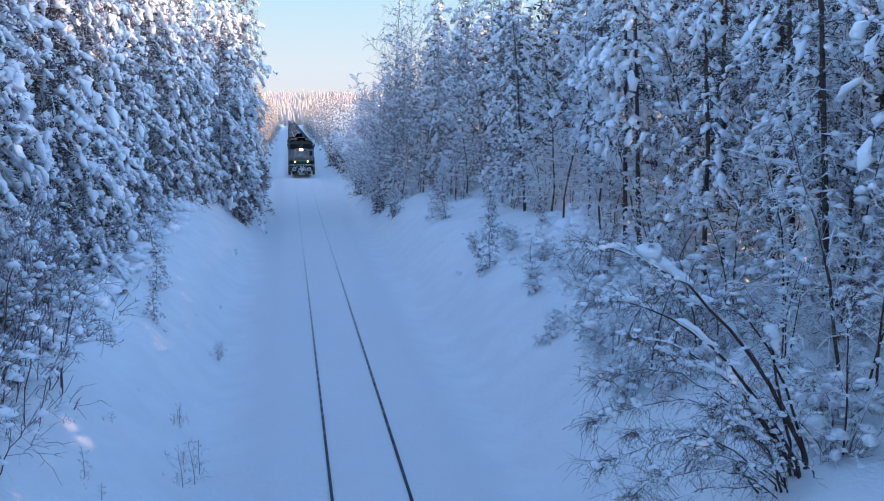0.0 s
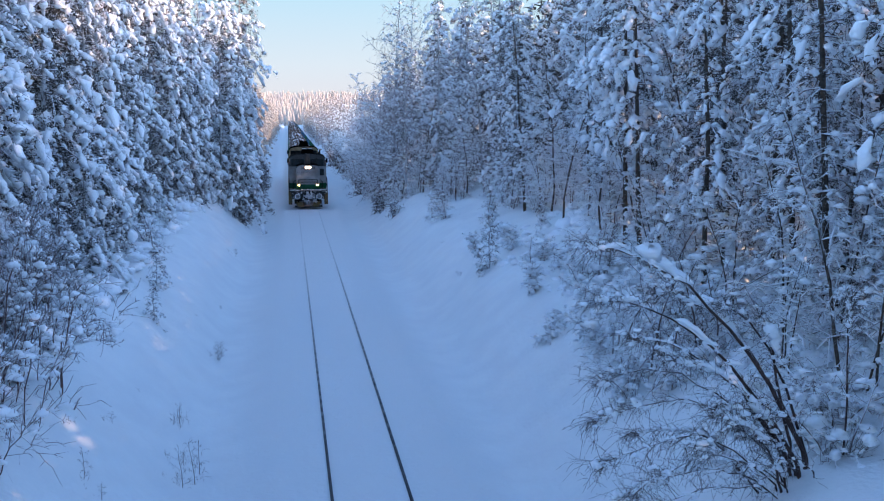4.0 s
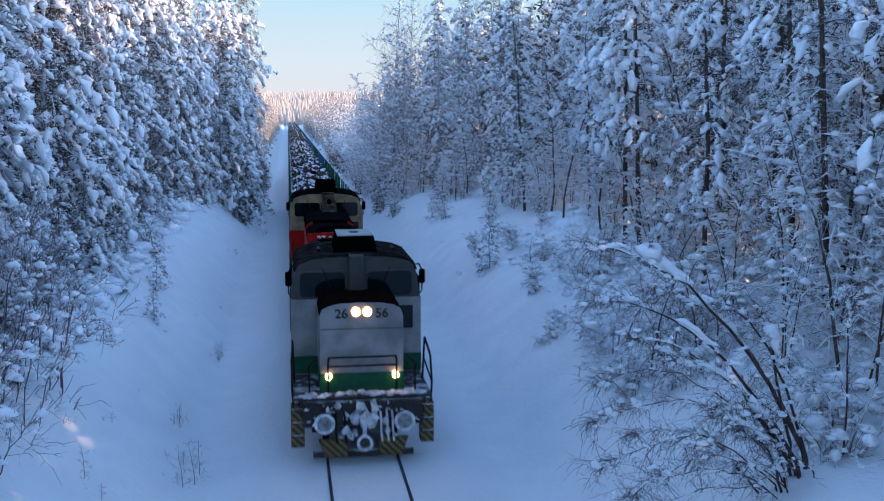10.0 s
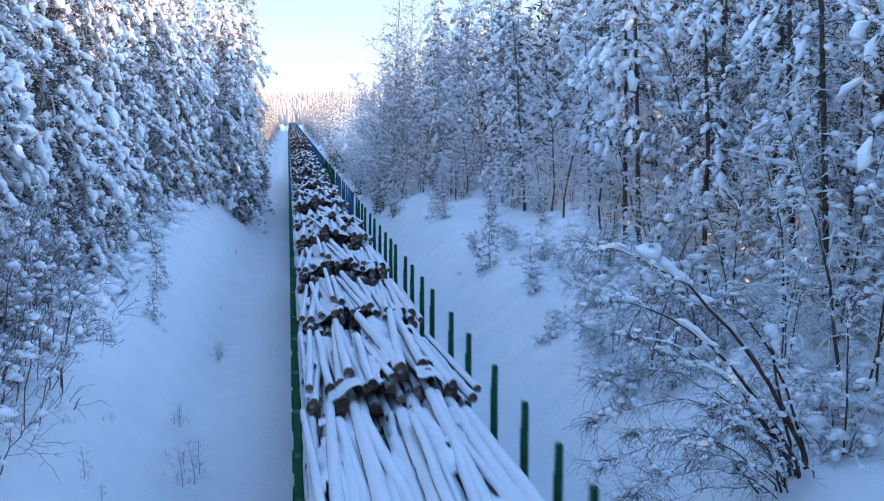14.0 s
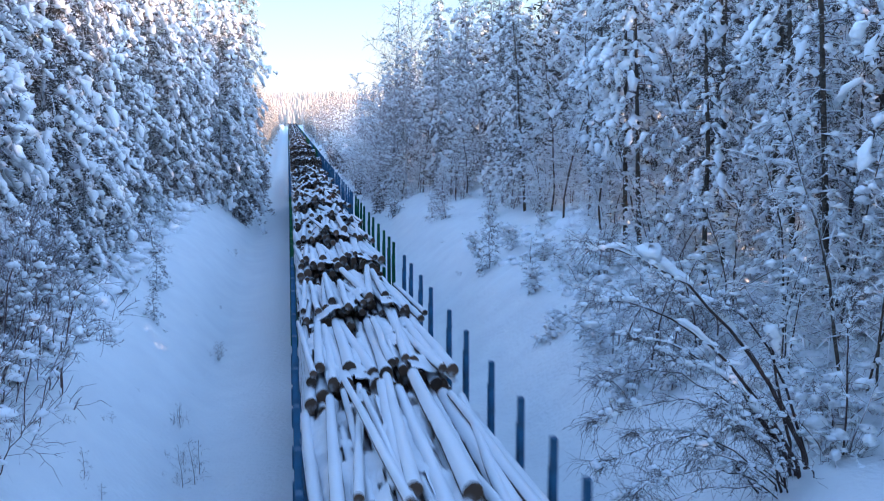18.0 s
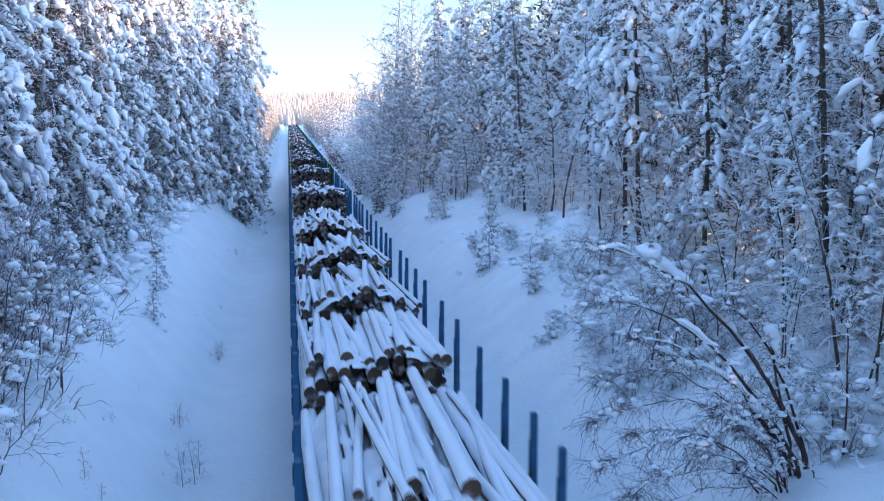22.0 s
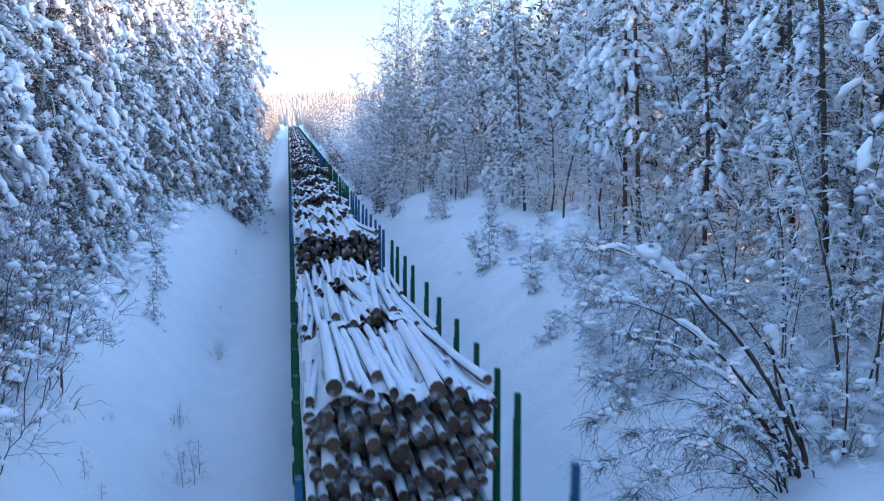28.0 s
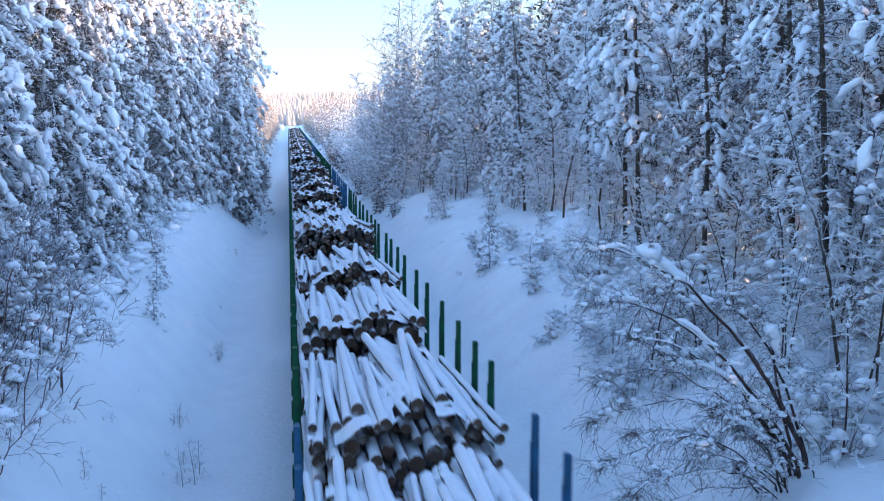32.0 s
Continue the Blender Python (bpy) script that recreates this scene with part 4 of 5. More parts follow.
for x, y in deep:
    h, z = rg.uniform(11, 15) * (0.75 if y > 130 else 1) * (1 - 0.4 * min(1, max(0, y - 76) / 50) * (x > 0)), float(ground_z(x, y))
    tube(inner, [(x, y, z - 0.2), (x + rg.normal(0, 0.1), y, z + h)], (0.13, 0.02), 5)
    cs, ss, ys, ps = [], [], [], []
    for i in range(19):
        q = (i + rg.uniform()) / 19
        a = rg.uniform(0, 6.28)
        rad = (1.9 * (1 - q) ** 0.8 + 0.25) * rg.uniform(0.45, 1.0)
        low = 2.3 if 0 < x and 17 < y < 60 else 1.0
        cs.append(np.array([x + rad * math.cos(a), y + rad * math.sin(a), z + low + (h - low) * q]))
        b = rg.uniform(0.22, 0.45)
        ss.append((b * 1.9, b, b * 0.6))
        ys.append(a)
        ps.append(-0.7 * rg.uniform(0.3, 1))
    lumps(cover, cs, ss, rg, 0, ys, ps)
    tufts(inner, [c - np.array([0, 0, 0.25]) for c in cs], [0.9] * len(cs), rg, 24, 0.09)
wood = new("deep_wood", inner.mesh("deep_wood", M_NEEDLE, False))
tagged(wood, "dark depth of the conifer wood, with rows added to block low sun", "woods", kind="stuff")
wood = new("deep_wood_snow", cover.mesh("deep_wood_snow", M_LUMP))
tagged(wood, "snow lying on the trees deep in the wood and on the added sun-blocking rows", "snow", kind="stuff")

# far woods on the hills
far = Geo()
rg = np.random.default_rng(8)
for i in range(5200):
    y = rg.uniform(640, 1750)
    x = rg.uniform(-0.16, 0.34) * y
    h = rg.uniform(7, 14)
    z = float(ground_z(x, y))
    w = rg.uniform(0.13, 0.20) * h
    pts = [(x, y, z), (x, y, z + h * 0.12), (x + rg.normal(0, 0.2), y, z + h * 0.45), (x + rg.normal(0, 0.2), y, z + h * 0.75), (x, y, z + h)]
    tube(far, pts, (w * 0.5, w, w * rg.uniform(0.6, 0.9), w * rg.uniform(0.3, 0.5), 0.03), 5)
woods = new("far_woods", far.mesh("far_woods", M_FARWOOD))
tagged(woods, "distant snow-covered woods, their colour warmed for low sunlight", "woods", kind="stuff")


# ---- the train ----
LEAD = 33.05                        # place of the leading lamps at 9 s
PACE = ((0, 10.42), (10, 10.42), (12, 10.25), (14, 10.05), (17, 9.95), (21, 9.85), (25, 9.72), (32, 9.63))      # seconds, metres a second
TIMES = [0, 0.1] + list(range(1, 32)) + [31.9, 32]
movers = []


def run_to(t):
    """How far the train has come by t seconds, counted from 9 s."""
    fine = np.linspace(0, 32, 3201)
    pace = np.interp(fine, [a for a, b in PACE], [b for a, b in PACE])
    way = np.concatenate([[0], np.cumsum((pace[1:] + pace[:-1]) / 2 * 0.01)])
    return float(np.interp(t, fine, way) - np.interp(9, fine, way))


def runs(thing, u):
    """A thing that moves with the train, u metres behind its leading lamps."""
    movers.append((thing, u))
    return thing


def wheel_mesh():
    bm = rod((-0.065, 0, 0), (0.065, 0, 0), 0.46, 20)
    rod((0.05, 0, 0), (0.08, 0, 0), 0.50, 20, bm)
    rod((-0.085, 0, 0), (0.0, 0, 0), 0.16, 10, bm)
    me = bpy.data.meshes.new("wheel")
    bm.to_mesh(me)
    bm.free()
    me.materials.append(M_DARK)
    return me


WHEEL = wheel_mesh()


def bogie(parent, y, span):
    bm = bmesh.new()
    for sx in (-1, 1):
        block((sx * 1.02 - 0.07, y - span / 2 - 0.45, 0.42), (sx * 1.02 + 0.07, y + span / 2 + 0.45, 0.72), 0.03, bm)
        for sy in (-1, 1):
            block((sx * 1.02 - 0.10, y + sy * span / 2 - 0.16, 0.30), (sx * 1.02 + 0.10, y + sy * span / 2 + 0.16, 0.62), 0.02, bm)
    block((-1.0, y - 0.25, 0.45), (1.0, y + 0.25, 0.80), 0.03, bm)
    b = part("bogie", bm, M_FRAME, parent)
    for sx in (-1, 1):
        for sy in (-1, 1):
            link_part("wheel", WHEEL, b, "", pose(sx * 0.80, y + sy * span / 2, 0.50, 0, 0, 0 if sx < 0 else 180))
    return b


def buffers(parent, y, out):
    for sx in (-1, 1):
        bm = rod((sx * 0.875, y - out * 0.62, 1.06), (sx * 0.875, y - out * 0.10, 1.06), 0.11, 10)
        rod((sx * 0.875, y - out * 0.12, 1.06), (sx * 0.875, y - out * 0.03, 1.06), 0.225, 18, bm)
        b = part("buffer", bm, M_DARK, parent)
        part("rime", rod((sx * 0.875, y - out * 0.03, 1.06), (sx * 0.875, y - out * 0.012, 1.06), 0.232, 18), M_RIME, b, "white frost on the rim")
        part("buffer_face", rod((sx * 0.875, y - out * 0.02, 1.06), (sx * 0.875, y, 1.06), 0.165, 16), M_BUFFER, b)


def arch(half, low, eave, crown, n=8):
    """A section with upright sides and a rounded top."""
    pts = [(-half, low), (half, low), (half, eave)]
    for i in range(1, n):
        t = math.pi * i / n
        c, s = math.cos(t), math.sin(t)
        pts.append((half * math.copysign(abs(c) ** 0.75, c), eave + (crown - eave) * s ** 0.75))
    return pts + [(-half, eave)]


def rounded(lo, hi, r, bm=None, n=3):
    """An upright plate with rounded corners in x and z."""
    cx = ((hi[0] - r, hi[2] - r, 0), (lo[0] + r, hi[2] - r, 90), (lo[0] + r, lo[2] + r, 180), (hi[0] - r, lo[2] + r, 270))
    sec = [(x + r * math.cos(radians(a + 90 * i / n)), z + r * math.sin(radians(a + 90 * i / n))) for x, z, a in cx for i in range(n + 1)]
    return extrude_y(sec, lo[1], hi[1], bm)


def lettering(name, text, size, mat, parent, m):
    cu = bpy.data.curves.new(name, "FONT")
    cu.body, cu.size, cu.extrude, cu.align_x, cu.align_y = text, size, 0.004, "CENTER", "CENTER"
    cu.offset = 0.007
    cu.materials.append(mat)
    ob = new(name, cu)
    ob.parent = parent
    ob.matrix_basis = m
    return ob


def front_end(loco, y, f, plough=True):
    """Buffers, steps, plough and coupling of one end; f is +1 for the end that faces the camera."""
    def Y(d):
        return y + f * d
    def span(a, b):
        return (min(Y(a), Y(b)), max(Y(a), Y(b)))
    a, b = span(0.55, 0.75)
    part("headstock", block((-1.35, a, 0.82), (1.35, b, 1.40), 0.03), M_FRAME, loco)
    buffers(loco, Y(0.0), -f)
    # plough with hazard bands
    for sx in (-1, 1):
        a, b = span(0.42, 0.50)
        bm = block((min(sx * 0.36, sx * 1.0), a, 0.17), (max(sx * 0.36, sx * 1.0), b, 0.58), 0.015)
        for v in bm.verts:
            if v.co.z < 0.3 and abs(v.co.x) > 0.9:
                v.co.x *= 0.86
        part("plough_plate", bm, M_HAZARD, loco, "yellow and black striped plough plate")
        a, b = span(0.62, 0.98)
        bm = block((min(sx * 1.30, sx * 1.60), a, 0.36), (max(sx * 1.30, sx * 1.60), b, 1.30), 0.02)
        st = part("step_box", bm, M_HAZARD, loco, "striped yellow and black step")
        for z in (0.62, 0.92, 1.22):
            a, b = span(0.56, 0.64)
            part("tread", block((min(sx * 1.33, sx * 1.58), a, z), (max(sx * 1.33, sx * 1.58), b, z + 0.03)), M_FRAME, st)
    a, b = span(0.46, 0.56)
    part("plough_blade", block((-1.12, a, 0.14), (1.12, b, 0.30), 0.02), M_FRAME, loco)
    # coupling, hoses and packed snow
    rr = np.random.default_rng(int(y * 10) % 97)
    g = Geo()
    cen = [(rr.normal(0, 0.17), Y(rr.uniform(0.25, 0.6)), 1.0 + rr.normal(0, 0.16)) for _ in range(16)] + [(rr.uniform(-0.95, 0.95), Y(0.5), rr.uniform(0.5, 1.35)) for _ in range(18)]
    lumps(g, [np.array(c) for c in cen], [(0.11, 0.09, 0.12)] * 16 + [(0.08, 0.05, 0.10)] * 18, rr, 1)
    ledge = [(rr.uniform(-1.32, 1.32), Y(rr.uniform(0.60, 0.80)), 1.50 + rr.uniform(0, 0.05)) for _ in range(30)]
    lumps(g, [np.array(c) for c in ledge], [(rr.uniform(0.08, 0.2), 0.09, rr.uniform(0.03, 0.07)) for _ in ledge], rr, 1)
    crust = [(rr.uniform(-1.3, 1.3), Y(0.56), rr.uniform(0.86, 1.38)) for _ in range(26)]
    lumps(g, [np.array(c) for c in crust], [(rr.uniform(0.03, 0.10), 0.03, rr.uniform(0.02, 0.06)) for _ in crust], rr, 0)
    link_part("packed_snow", g.mesh("packed_snow", M_RIME), loco, "frozen snow caked on the coupling")["kind"] = "stuff"
    bm = block((-0.09, span(0.1, 0.55)[0], 0.96), (0.09, span(0.1, 0.55)[1], 1.12), 0.03)
    ring = [(0.15 * math.cos(t), Y(0.12), 0.56 + 0.16 * math.sin(t)) for t in np.linspace(0, 2 * math.pi, 13)]
    pipe(ring, 0.035, bm)
    pipe([(0, Y(0.15), 1.0), (0, Y(0.12), 0.72)], 0.05, bm)
    part("coupling", bm, M_RIME, loco, "frosted screw coupling")
    for x in (-0.62, -0.42, 0.38, 0.52, 0.64):
        part("hose", pipe([(x, Y(0.55), 1.15), (x, Y(0.36), 1.05), (x, Y(0.30), 0.75), (x + 0.03, Y(0.36), 0.52)], 0.026), M_RIME if x > 0 else M_DARK, loco)
    # end rails
    for sx in (-1, 1):
        pts = [(sx * 0.76, Y(0.72), 1.5), (sx * 0.76, Y(0.62), 2.30), (sx * 0.74, Y(0.62), 2.38)]
        part("handrail", pipe(pts, 0.024), M_DARK, loco)
        pts = [(sx * 1.52, Y(0.70), 0.95), (sx * 1.56, Y(0.66), 1.75), (sx * 1.56, Y(0.95), 2.30), (sx * 1.53, Y(1.7), 2.55), (sx * 1.50, Y(1.9), 1.5)]
        part("handrail", pipe(pts, 0.026), M_DARK, loco)
        pts = [(sx * 1.56, Y(0.70), 1.75), (sx * 1.52, Y(1.9), 2.05)]
        part("handrail", pipe(pts, 0.02), M_DARK, loco)
        pts = [(sx * 1.18, Y(0.68), 1.5), (sx * 1.18, Y(0.68), 2.2), (sx * 0.98, Y(0.68), 2.36)]
        part("handrail", pipe(pts, 0.022), M_DARK, loco)
    for z in (2.38, 2.18):
        part("handrail", pipe([(-0.76, Y(0.62), z), (0.76, Y(0.62), z)], 0.022), M_DARK, loco)


def hood(loco, y0, y1, f, body, band, cap, nose, digits, ink, lit, top):
    """A bonnet from y0 to y1; f > 0 when its free end is at y0."""
    half, eave, crown = 0.93, 3.28, top
    h = part("hood", extrude_y(arch(half, 1.5, eave, crown - 0.02), y0 + 0.02, y1 - 0.02), body, loco)
    sec = [(x, z) for x, z in arch(half + 0.012, 1.5, eave, crown) if z >= eave - 0.001]
    lid = extrude_y(sec + [(-half * 0.7, eave + 0.02), (half * 0.7, eave + 0.02)], y0 + 0.10, y1 - 0.03)
    part("hood_cover", lid, cap, h)
    if band:
        part("band", block((-half - 0.012, y0, 1.54), (half + 0.012, y1 - 0.05, 1.98), 0.01), band, h)
    ye = y0 - 0.005 if f > 0 else y1 + 0.005
    s = -1 if f > 0 else 1
    part("panel_joint", block((-0.9, min(ye, ye + s * 0.006), 2.98), (0.9, max(ye, ye + s * 0.006), 2.995)), M_GREY, h)
    if nose:
        part("nose_band", block((-half - 0.01, min(ye, ye + s * 0.012), 3.16), (half + 0.01, max(ye, ye + s * 0.012), 3.55), 0.004), nose, h)
        part("front_grille", block((-half + 0.05, min(ye, ye + s * 0.010), 2.45), (half - 0.05, max(ye, ye + s * 0.010), 3.14), 0.004), M_LIME, h, "light green panel under the number band")
        for i in range(15):
            x = -0.78 + 1.56 * i / 14
            part("grille_slat", block((x - 0.022, min(ye + s * 0.008, ye + s * 0.03), 2.5), (x + 0.022, max(ye + s * 0.008, ye + s * 0.03), 3.1), 0.004), M_GREEN, h)
    if y1 - y0 > 4:
        # hatches and fans on the long cover
        q0, q1 = (y0 + 0.55, y0 + 1.75) if f > 0 else (y1 - 1.75, y1 - 0.55)
        bm = block((-0.62, q0, crown - 0.06), (0.62, q1, crown + 0.02), 0.0)
        for v in bm.verts:
            if abs(v.co.y - (q1 if f > 0 else q0)) < 0.01:
                v.co.x *= 0.6
        part("roof_hatch", bm, M_SOOT, h)
        q0, q1 = (y0 + 3.1, y1 - 0.02) if f > 0 else (y0 + 0.02, y1 - 3.1)
        hi = part("high_hood", extrude_y(arch(half + 0.006, 2.0, eave + 0.05, crown + 0.10), q0, q1), body, h)
        sec = [(x, z) for x, z in arch(half + 0.018, 1.5, eave + 0.05, crown + 0.115) if z >= eave + 0.049]
        part("high_cover", extrude_y(sec + [(-half * 0.7, eave + 0.06), (half * 0.7, eave + 0.06)], q0 + 0.08, q1), cap, hi)
        part("intake", block((-0.66, q0 - 0.012, 3.25), (0.66, q0 + 0.02, crown + 0.108), 0.0), M_SOOT, hi)
        for sx in (-1, 1):
            part("handrail", pipe([(sx * 1.5, y0 + 0.3, 2.42), (sx * 1.5, y1 - 0.05, 2.42)], 0.022), M_DARK, h)
            part("handrail", pipe([(sx * 1.5, y0 + 0.3, 1.98), (sx * 1.5, y1 - 0.05, 1.98)], 0.016), M_DARK, h)
            for i in range(6):
                yy = y0 + 0.3 + i * (y1 - y0 - 0.4) / 5
                part("stanchion", rod((sx * 1.5, yy, 1.5), (sx * 1.5, yy, 2.42), 0.02, 6), M_DARK, h)
    yl = ye + s * 0.02
    for sx in (-1, 1):
        part("headlamp", rod((sx * 0.125, yl, 3.37), (sx * 0.125, yl - s * 0.10, 3.37), 0.085 if lit else 0.07, 16), M_LAMP if lit else M_LENS, h)
        part("lamp_rim", rod((sx * 0.125, yl - s * 0.012, 3.37), (sx * 0.125, yl - s * 0.09, 3.37), 0.108 if lit else 0.10, 16), M_GLOW if lit else M_DARK, h)
        part("marker_lamp", rod((sx * 0.749, yl + s * 0.02, 1.92), (sx * 0.749, yl - s * 0.1, 1.92), 0.075, 14), M_LAMP2 if lit else M_LENS, h)
    if digits and f > 0:
        for sx, d in ((-1, digits[0]), (1, digits[1])):
            lettering("number", d, 0.29, ink, h, pose(sx * 0.45, yl - 0.004, 3.33, 90, 0, 0))
    # louvre doors along the sides
    n = max(2, int((y1 - y0) / 0.8))
    for i in range(n):
        a = y0 + 0.2 + (y1 - y0 - 0.4) * i / n
        for sx in (-1, 1):
            part("side_door", block((min(sx * half, sx * (half + 0.02)), a, 2.05), (max(sx * half, sx * (half + 0.02)), a + (y1 - y0 - 0.4) / n - 0.05, 3.1), 0.006), body, h)
    return h


def locomotive(name, label, cab0, cab1, colours, digits, lit, nose, waist, duct=False, rear=None):
    """A centre-cab diesel shunter 14 m long; y = 0 is the buffer face toward the camera."""
    upper, lower, band, cap, roof, ink, pillar = colours
    L = 14.0
    k = new(name)
    part("underframe", block((-1.42, 0.62, 1.02), (1.42, L - 0.62, 1.42), 0.03), M_FRAME, k)
    part("walkway", block((-1.55, 0.60, 1.42), (1.55, L - 0.60, 1.50), 0.01), M_DECK, k, "snow-dusted walkway")
    part("fuel_tank", block((-1.2, 5.2, 0.4), (1.2, 8.4, 1.0), 0.08), M_FRAME, k)
    for y in (3.2, L - 3.2):
        bogie(k, y, 2.4)
    for y, f in ((0.0, 1), (L, -1)):
        front_end(k, y, f)
    hood(k, 0.78, cab0, 1, lower, band, cap, nose, digits, ink, lit, 3.58)
    hood(k, cab1, L - 0.9, -1, lower, band, rear or cap, None, None, ink, False, 3.58)
    # cab
    half = 1.55
    top = arch(1.44, 1.5, 3.98, 4.36)
    c = part("cab", extrude_y([(-half, 1.5), (half, 1.5), (half, 3.3)] + top[2:] + [(-half, 3.3)], cab0, cab1), upper, k)
    part("cab_lower", block((-half - 0.008, cab0 - 0.008, 1.52), (half + 0.008, cab1 + 0.008, waist), 0.01), lower, c)
    if band:
        part("band", block((-half - 0.014, cab0 - 0.014, 1.54), (half + 0.014, cab1 + 0.014, 1.98), 0.01), band, c)
    sec = [(x, z) for x, z in arch(1.48, 1.5, 4.02, 4.41) if z > 4.01]
    part("roof", extrude_y(sec + [(-1.36, 3.99), (1.36, 3.99)], cab0 + 0.05, cab1 - 0.05), roof, c)
    for i in range(5):
        yy = cab0 + 0.25 + i * (cab1 - cab0 - 0.5) / 4
        part("roof_rib", extrude_y([(x * 1.003, z + 0.012) for x, z in arch(1.48, 1.5, 4.02, 4.41) if z > 4.01] + [(-1.36, 4.0), (1.36, 4.0)], yy - 0.02, yy + 0.02), roof, c)
    for s, y in ((-1, cab0), (1, cab1)):
        for sx in (-1, 1):
            x0, x1 = sorted((sx * 0.27, sx * 1.33))
            p = part("window_frame", rounded((x0 - 0.04, min(y, y + s * 0.03), 3.37), (x1 + 0.04, max(y, y + s * 0.03), 4.03), 0.12, None, 3), pillar, c)
            part("pane", rounded((x0, min(y + s * 0.018, y + s * 0.038), 3.41), (x1, max(y + s * 0.018, y + s * 0.038), 3.99), 0.10, None, 3), M_GLASS, p, "dark windscreen")
            part("wiper", pipe([(sx * 0.8, y + s * 0.06, 4.1), (sx * 0.62, y + s * 0.06, 3.65)], 0.012), M_DARK, p)
            if sx < 0:
                continue
            x0, x1 = sorted((sx * 1.02, sx * 1.36))
            part("door_window", block((x0, min(y, y + s * 0.03), 2.60), (x1, max(y, y + s * 0.03), 3.15), 0.02), M_GLASS, c)
        if not (duct and s < 0):
            part("pillar", block((-0.19, min(y, y + s * 0.16), 3.3), (0.19, max(y, y + s * 0.22), 4.42), 0.06, None, 2), pillar, c, "square exhaust duct up the cab front")
            continue
        # a tall tapering box from the roof edge down to the hood, leaning toward the hood
        bm = block((-0.22, y - 1.10, 3.66), (0.42, y - 0.01, 4.34), 0.05, None, 2)
        for v in bm.verts:
            up = (v.co.z - 3.66) / 0.68
            v.co.x = 0.10 + (v.co.x - 0.10) * (1 - 0.25 * up)
            if v.co.y < y - 0.5:
                v.co.y += 0.74 * up
        d = part("duct", bm, M_SOOTED, c, "sooty cream exhaust duct with a dark opening")
        bm = block((-0.20, y - 1.13, 3.67), (0.40, y - 1.07, 4.0), 0.02)
        for v in bm.verts:
            up = (v.co.z - 3.66) / 0.68
            v.co.x = 0.10 + (v.co.x - 0.10) * (1 - 0.25 * up)
            v.co.y += 0.74 * up
        part("duct_face", bm, M_SOOTED, d, "sooty front plate of the duct")
        part("duct_back", block((-0.17, y - 0.30, 4.14), (0.34, y - 0.02, 4.43), 0.05, None, 2), M_SOOTED, d, "sooty upper part of the duct")
        part("duct_mouth", rod((0.10, y - 0.80, 4.06), (0.10, y - 0.55, 4.10), 0.09, 16), M_SOOT, d)
    for sx in (-1, 1):
        for y in (cab0 + 0.3, cab1 - 1.2):
            x0, x1 = sorted((sx * half, sx * (half + 0.02)))
            part("side_window", block((x0, y, 3.1), (x1, y + 0.9, 3.8), 0.01), M_GLASS, c)
        for y in (cab0 + 0.1,):
            m = part("mirror", block((sx * 1.60 - 0.075, y - 0.05, 3.66), (sx * 1.60 + 0.075, y + 0.05, 4.02), 0.05, None, 2), M_SOOT, c)
            part("mirror_arm", pipe([(sx * 1.36, y, 4.12), (sx * 1.53, y, 4.14), (sx * 1.60, y, 3.98), (sx * 1.60, y, 3.5), (sx * 1.46, y, 3.3)], 0.018), M_DARK, m)
    # roof gear
    return tagged(k, label), c, (cab0 + cab1) / 2


def roof_box(c, x, y, top_mat, body_mat, w, d, h):
    bm = block((x - w, y - d, 4.40), (x + w, y + d, 4.40 + h), 0.0)
    for v in bm.verts:
        if v.co.z > 4.5:
            v.co.x = x + (v.co.x - x) * 0.86
            v.co.y = y + (v.co.y - y) * 0.9
    b = part("roof_unit", bm, body_mat, c, "boxy unit on the cab roof")
    part("unit_top", block((x - w * 0.84, y - d * 0.86, 4.40 + h), (x + w * 0.84, y + d * 0.86, 4.42 + h), 0.005), top_mat, b)
    part("vent", rod((x, y, 4.42 + h), (x, y, 4.44 + h), 0.12, 10), M_DARK, b)
    for sx in (-1, 1):
        part("horn", rod((x + sx * 0.9, y - d, 4.46), (x + sx * 0.9, y - d + 0.35, 4.50), 0.05, 8, None, 0.03), M_DARK, c)


green_loco, cab, ym = locomotive("diesel_locomotive", "white and green diesel locomotive with lit lamps and frosted buffers", 2.6, 5.5,
                                 (M_GREY, M_WHITE, M_GREEN, M_BROWN, M_WORNROOF, M_TEXTD, M_GREY), ("26", "56"), True, None, 3.36, rear=M_GREYROOF)
roof_box(cab, 0.03, ym - 0.2, M_WHITE, M_SOOT, 0.52, 0.8, 0.38)
tagged(green_loco, category="locomotive", group="locomotives of the train")
runs(green_loco, -0.8)
red_loco, cab, ym = locomotive("diesel_locomotive", "red and cream diesel locomotive with a long dark hood", 8.2, 11.2,
                               (M_CREAM, M_RED, None, M_ROOF, M_ROOF, M_TEXTW, M_CREAM), ("27", "43"), False, M_RED, 2.83, True)
roof_box(cab, 0.0, ym - 0.75, M_SOOT, M_SOOT, 0.47, 0.5, 0.5)
tagged(red_loco, category="locomotive", group="locomotives of the train")
runs(red_loco, 13.15)

# ---- timber wagons ----
STAKES = [0.0, 1.4, 3.15, 5.2, 7.5, 9.45, 12.1, 13.85, 15.8, 17.35]


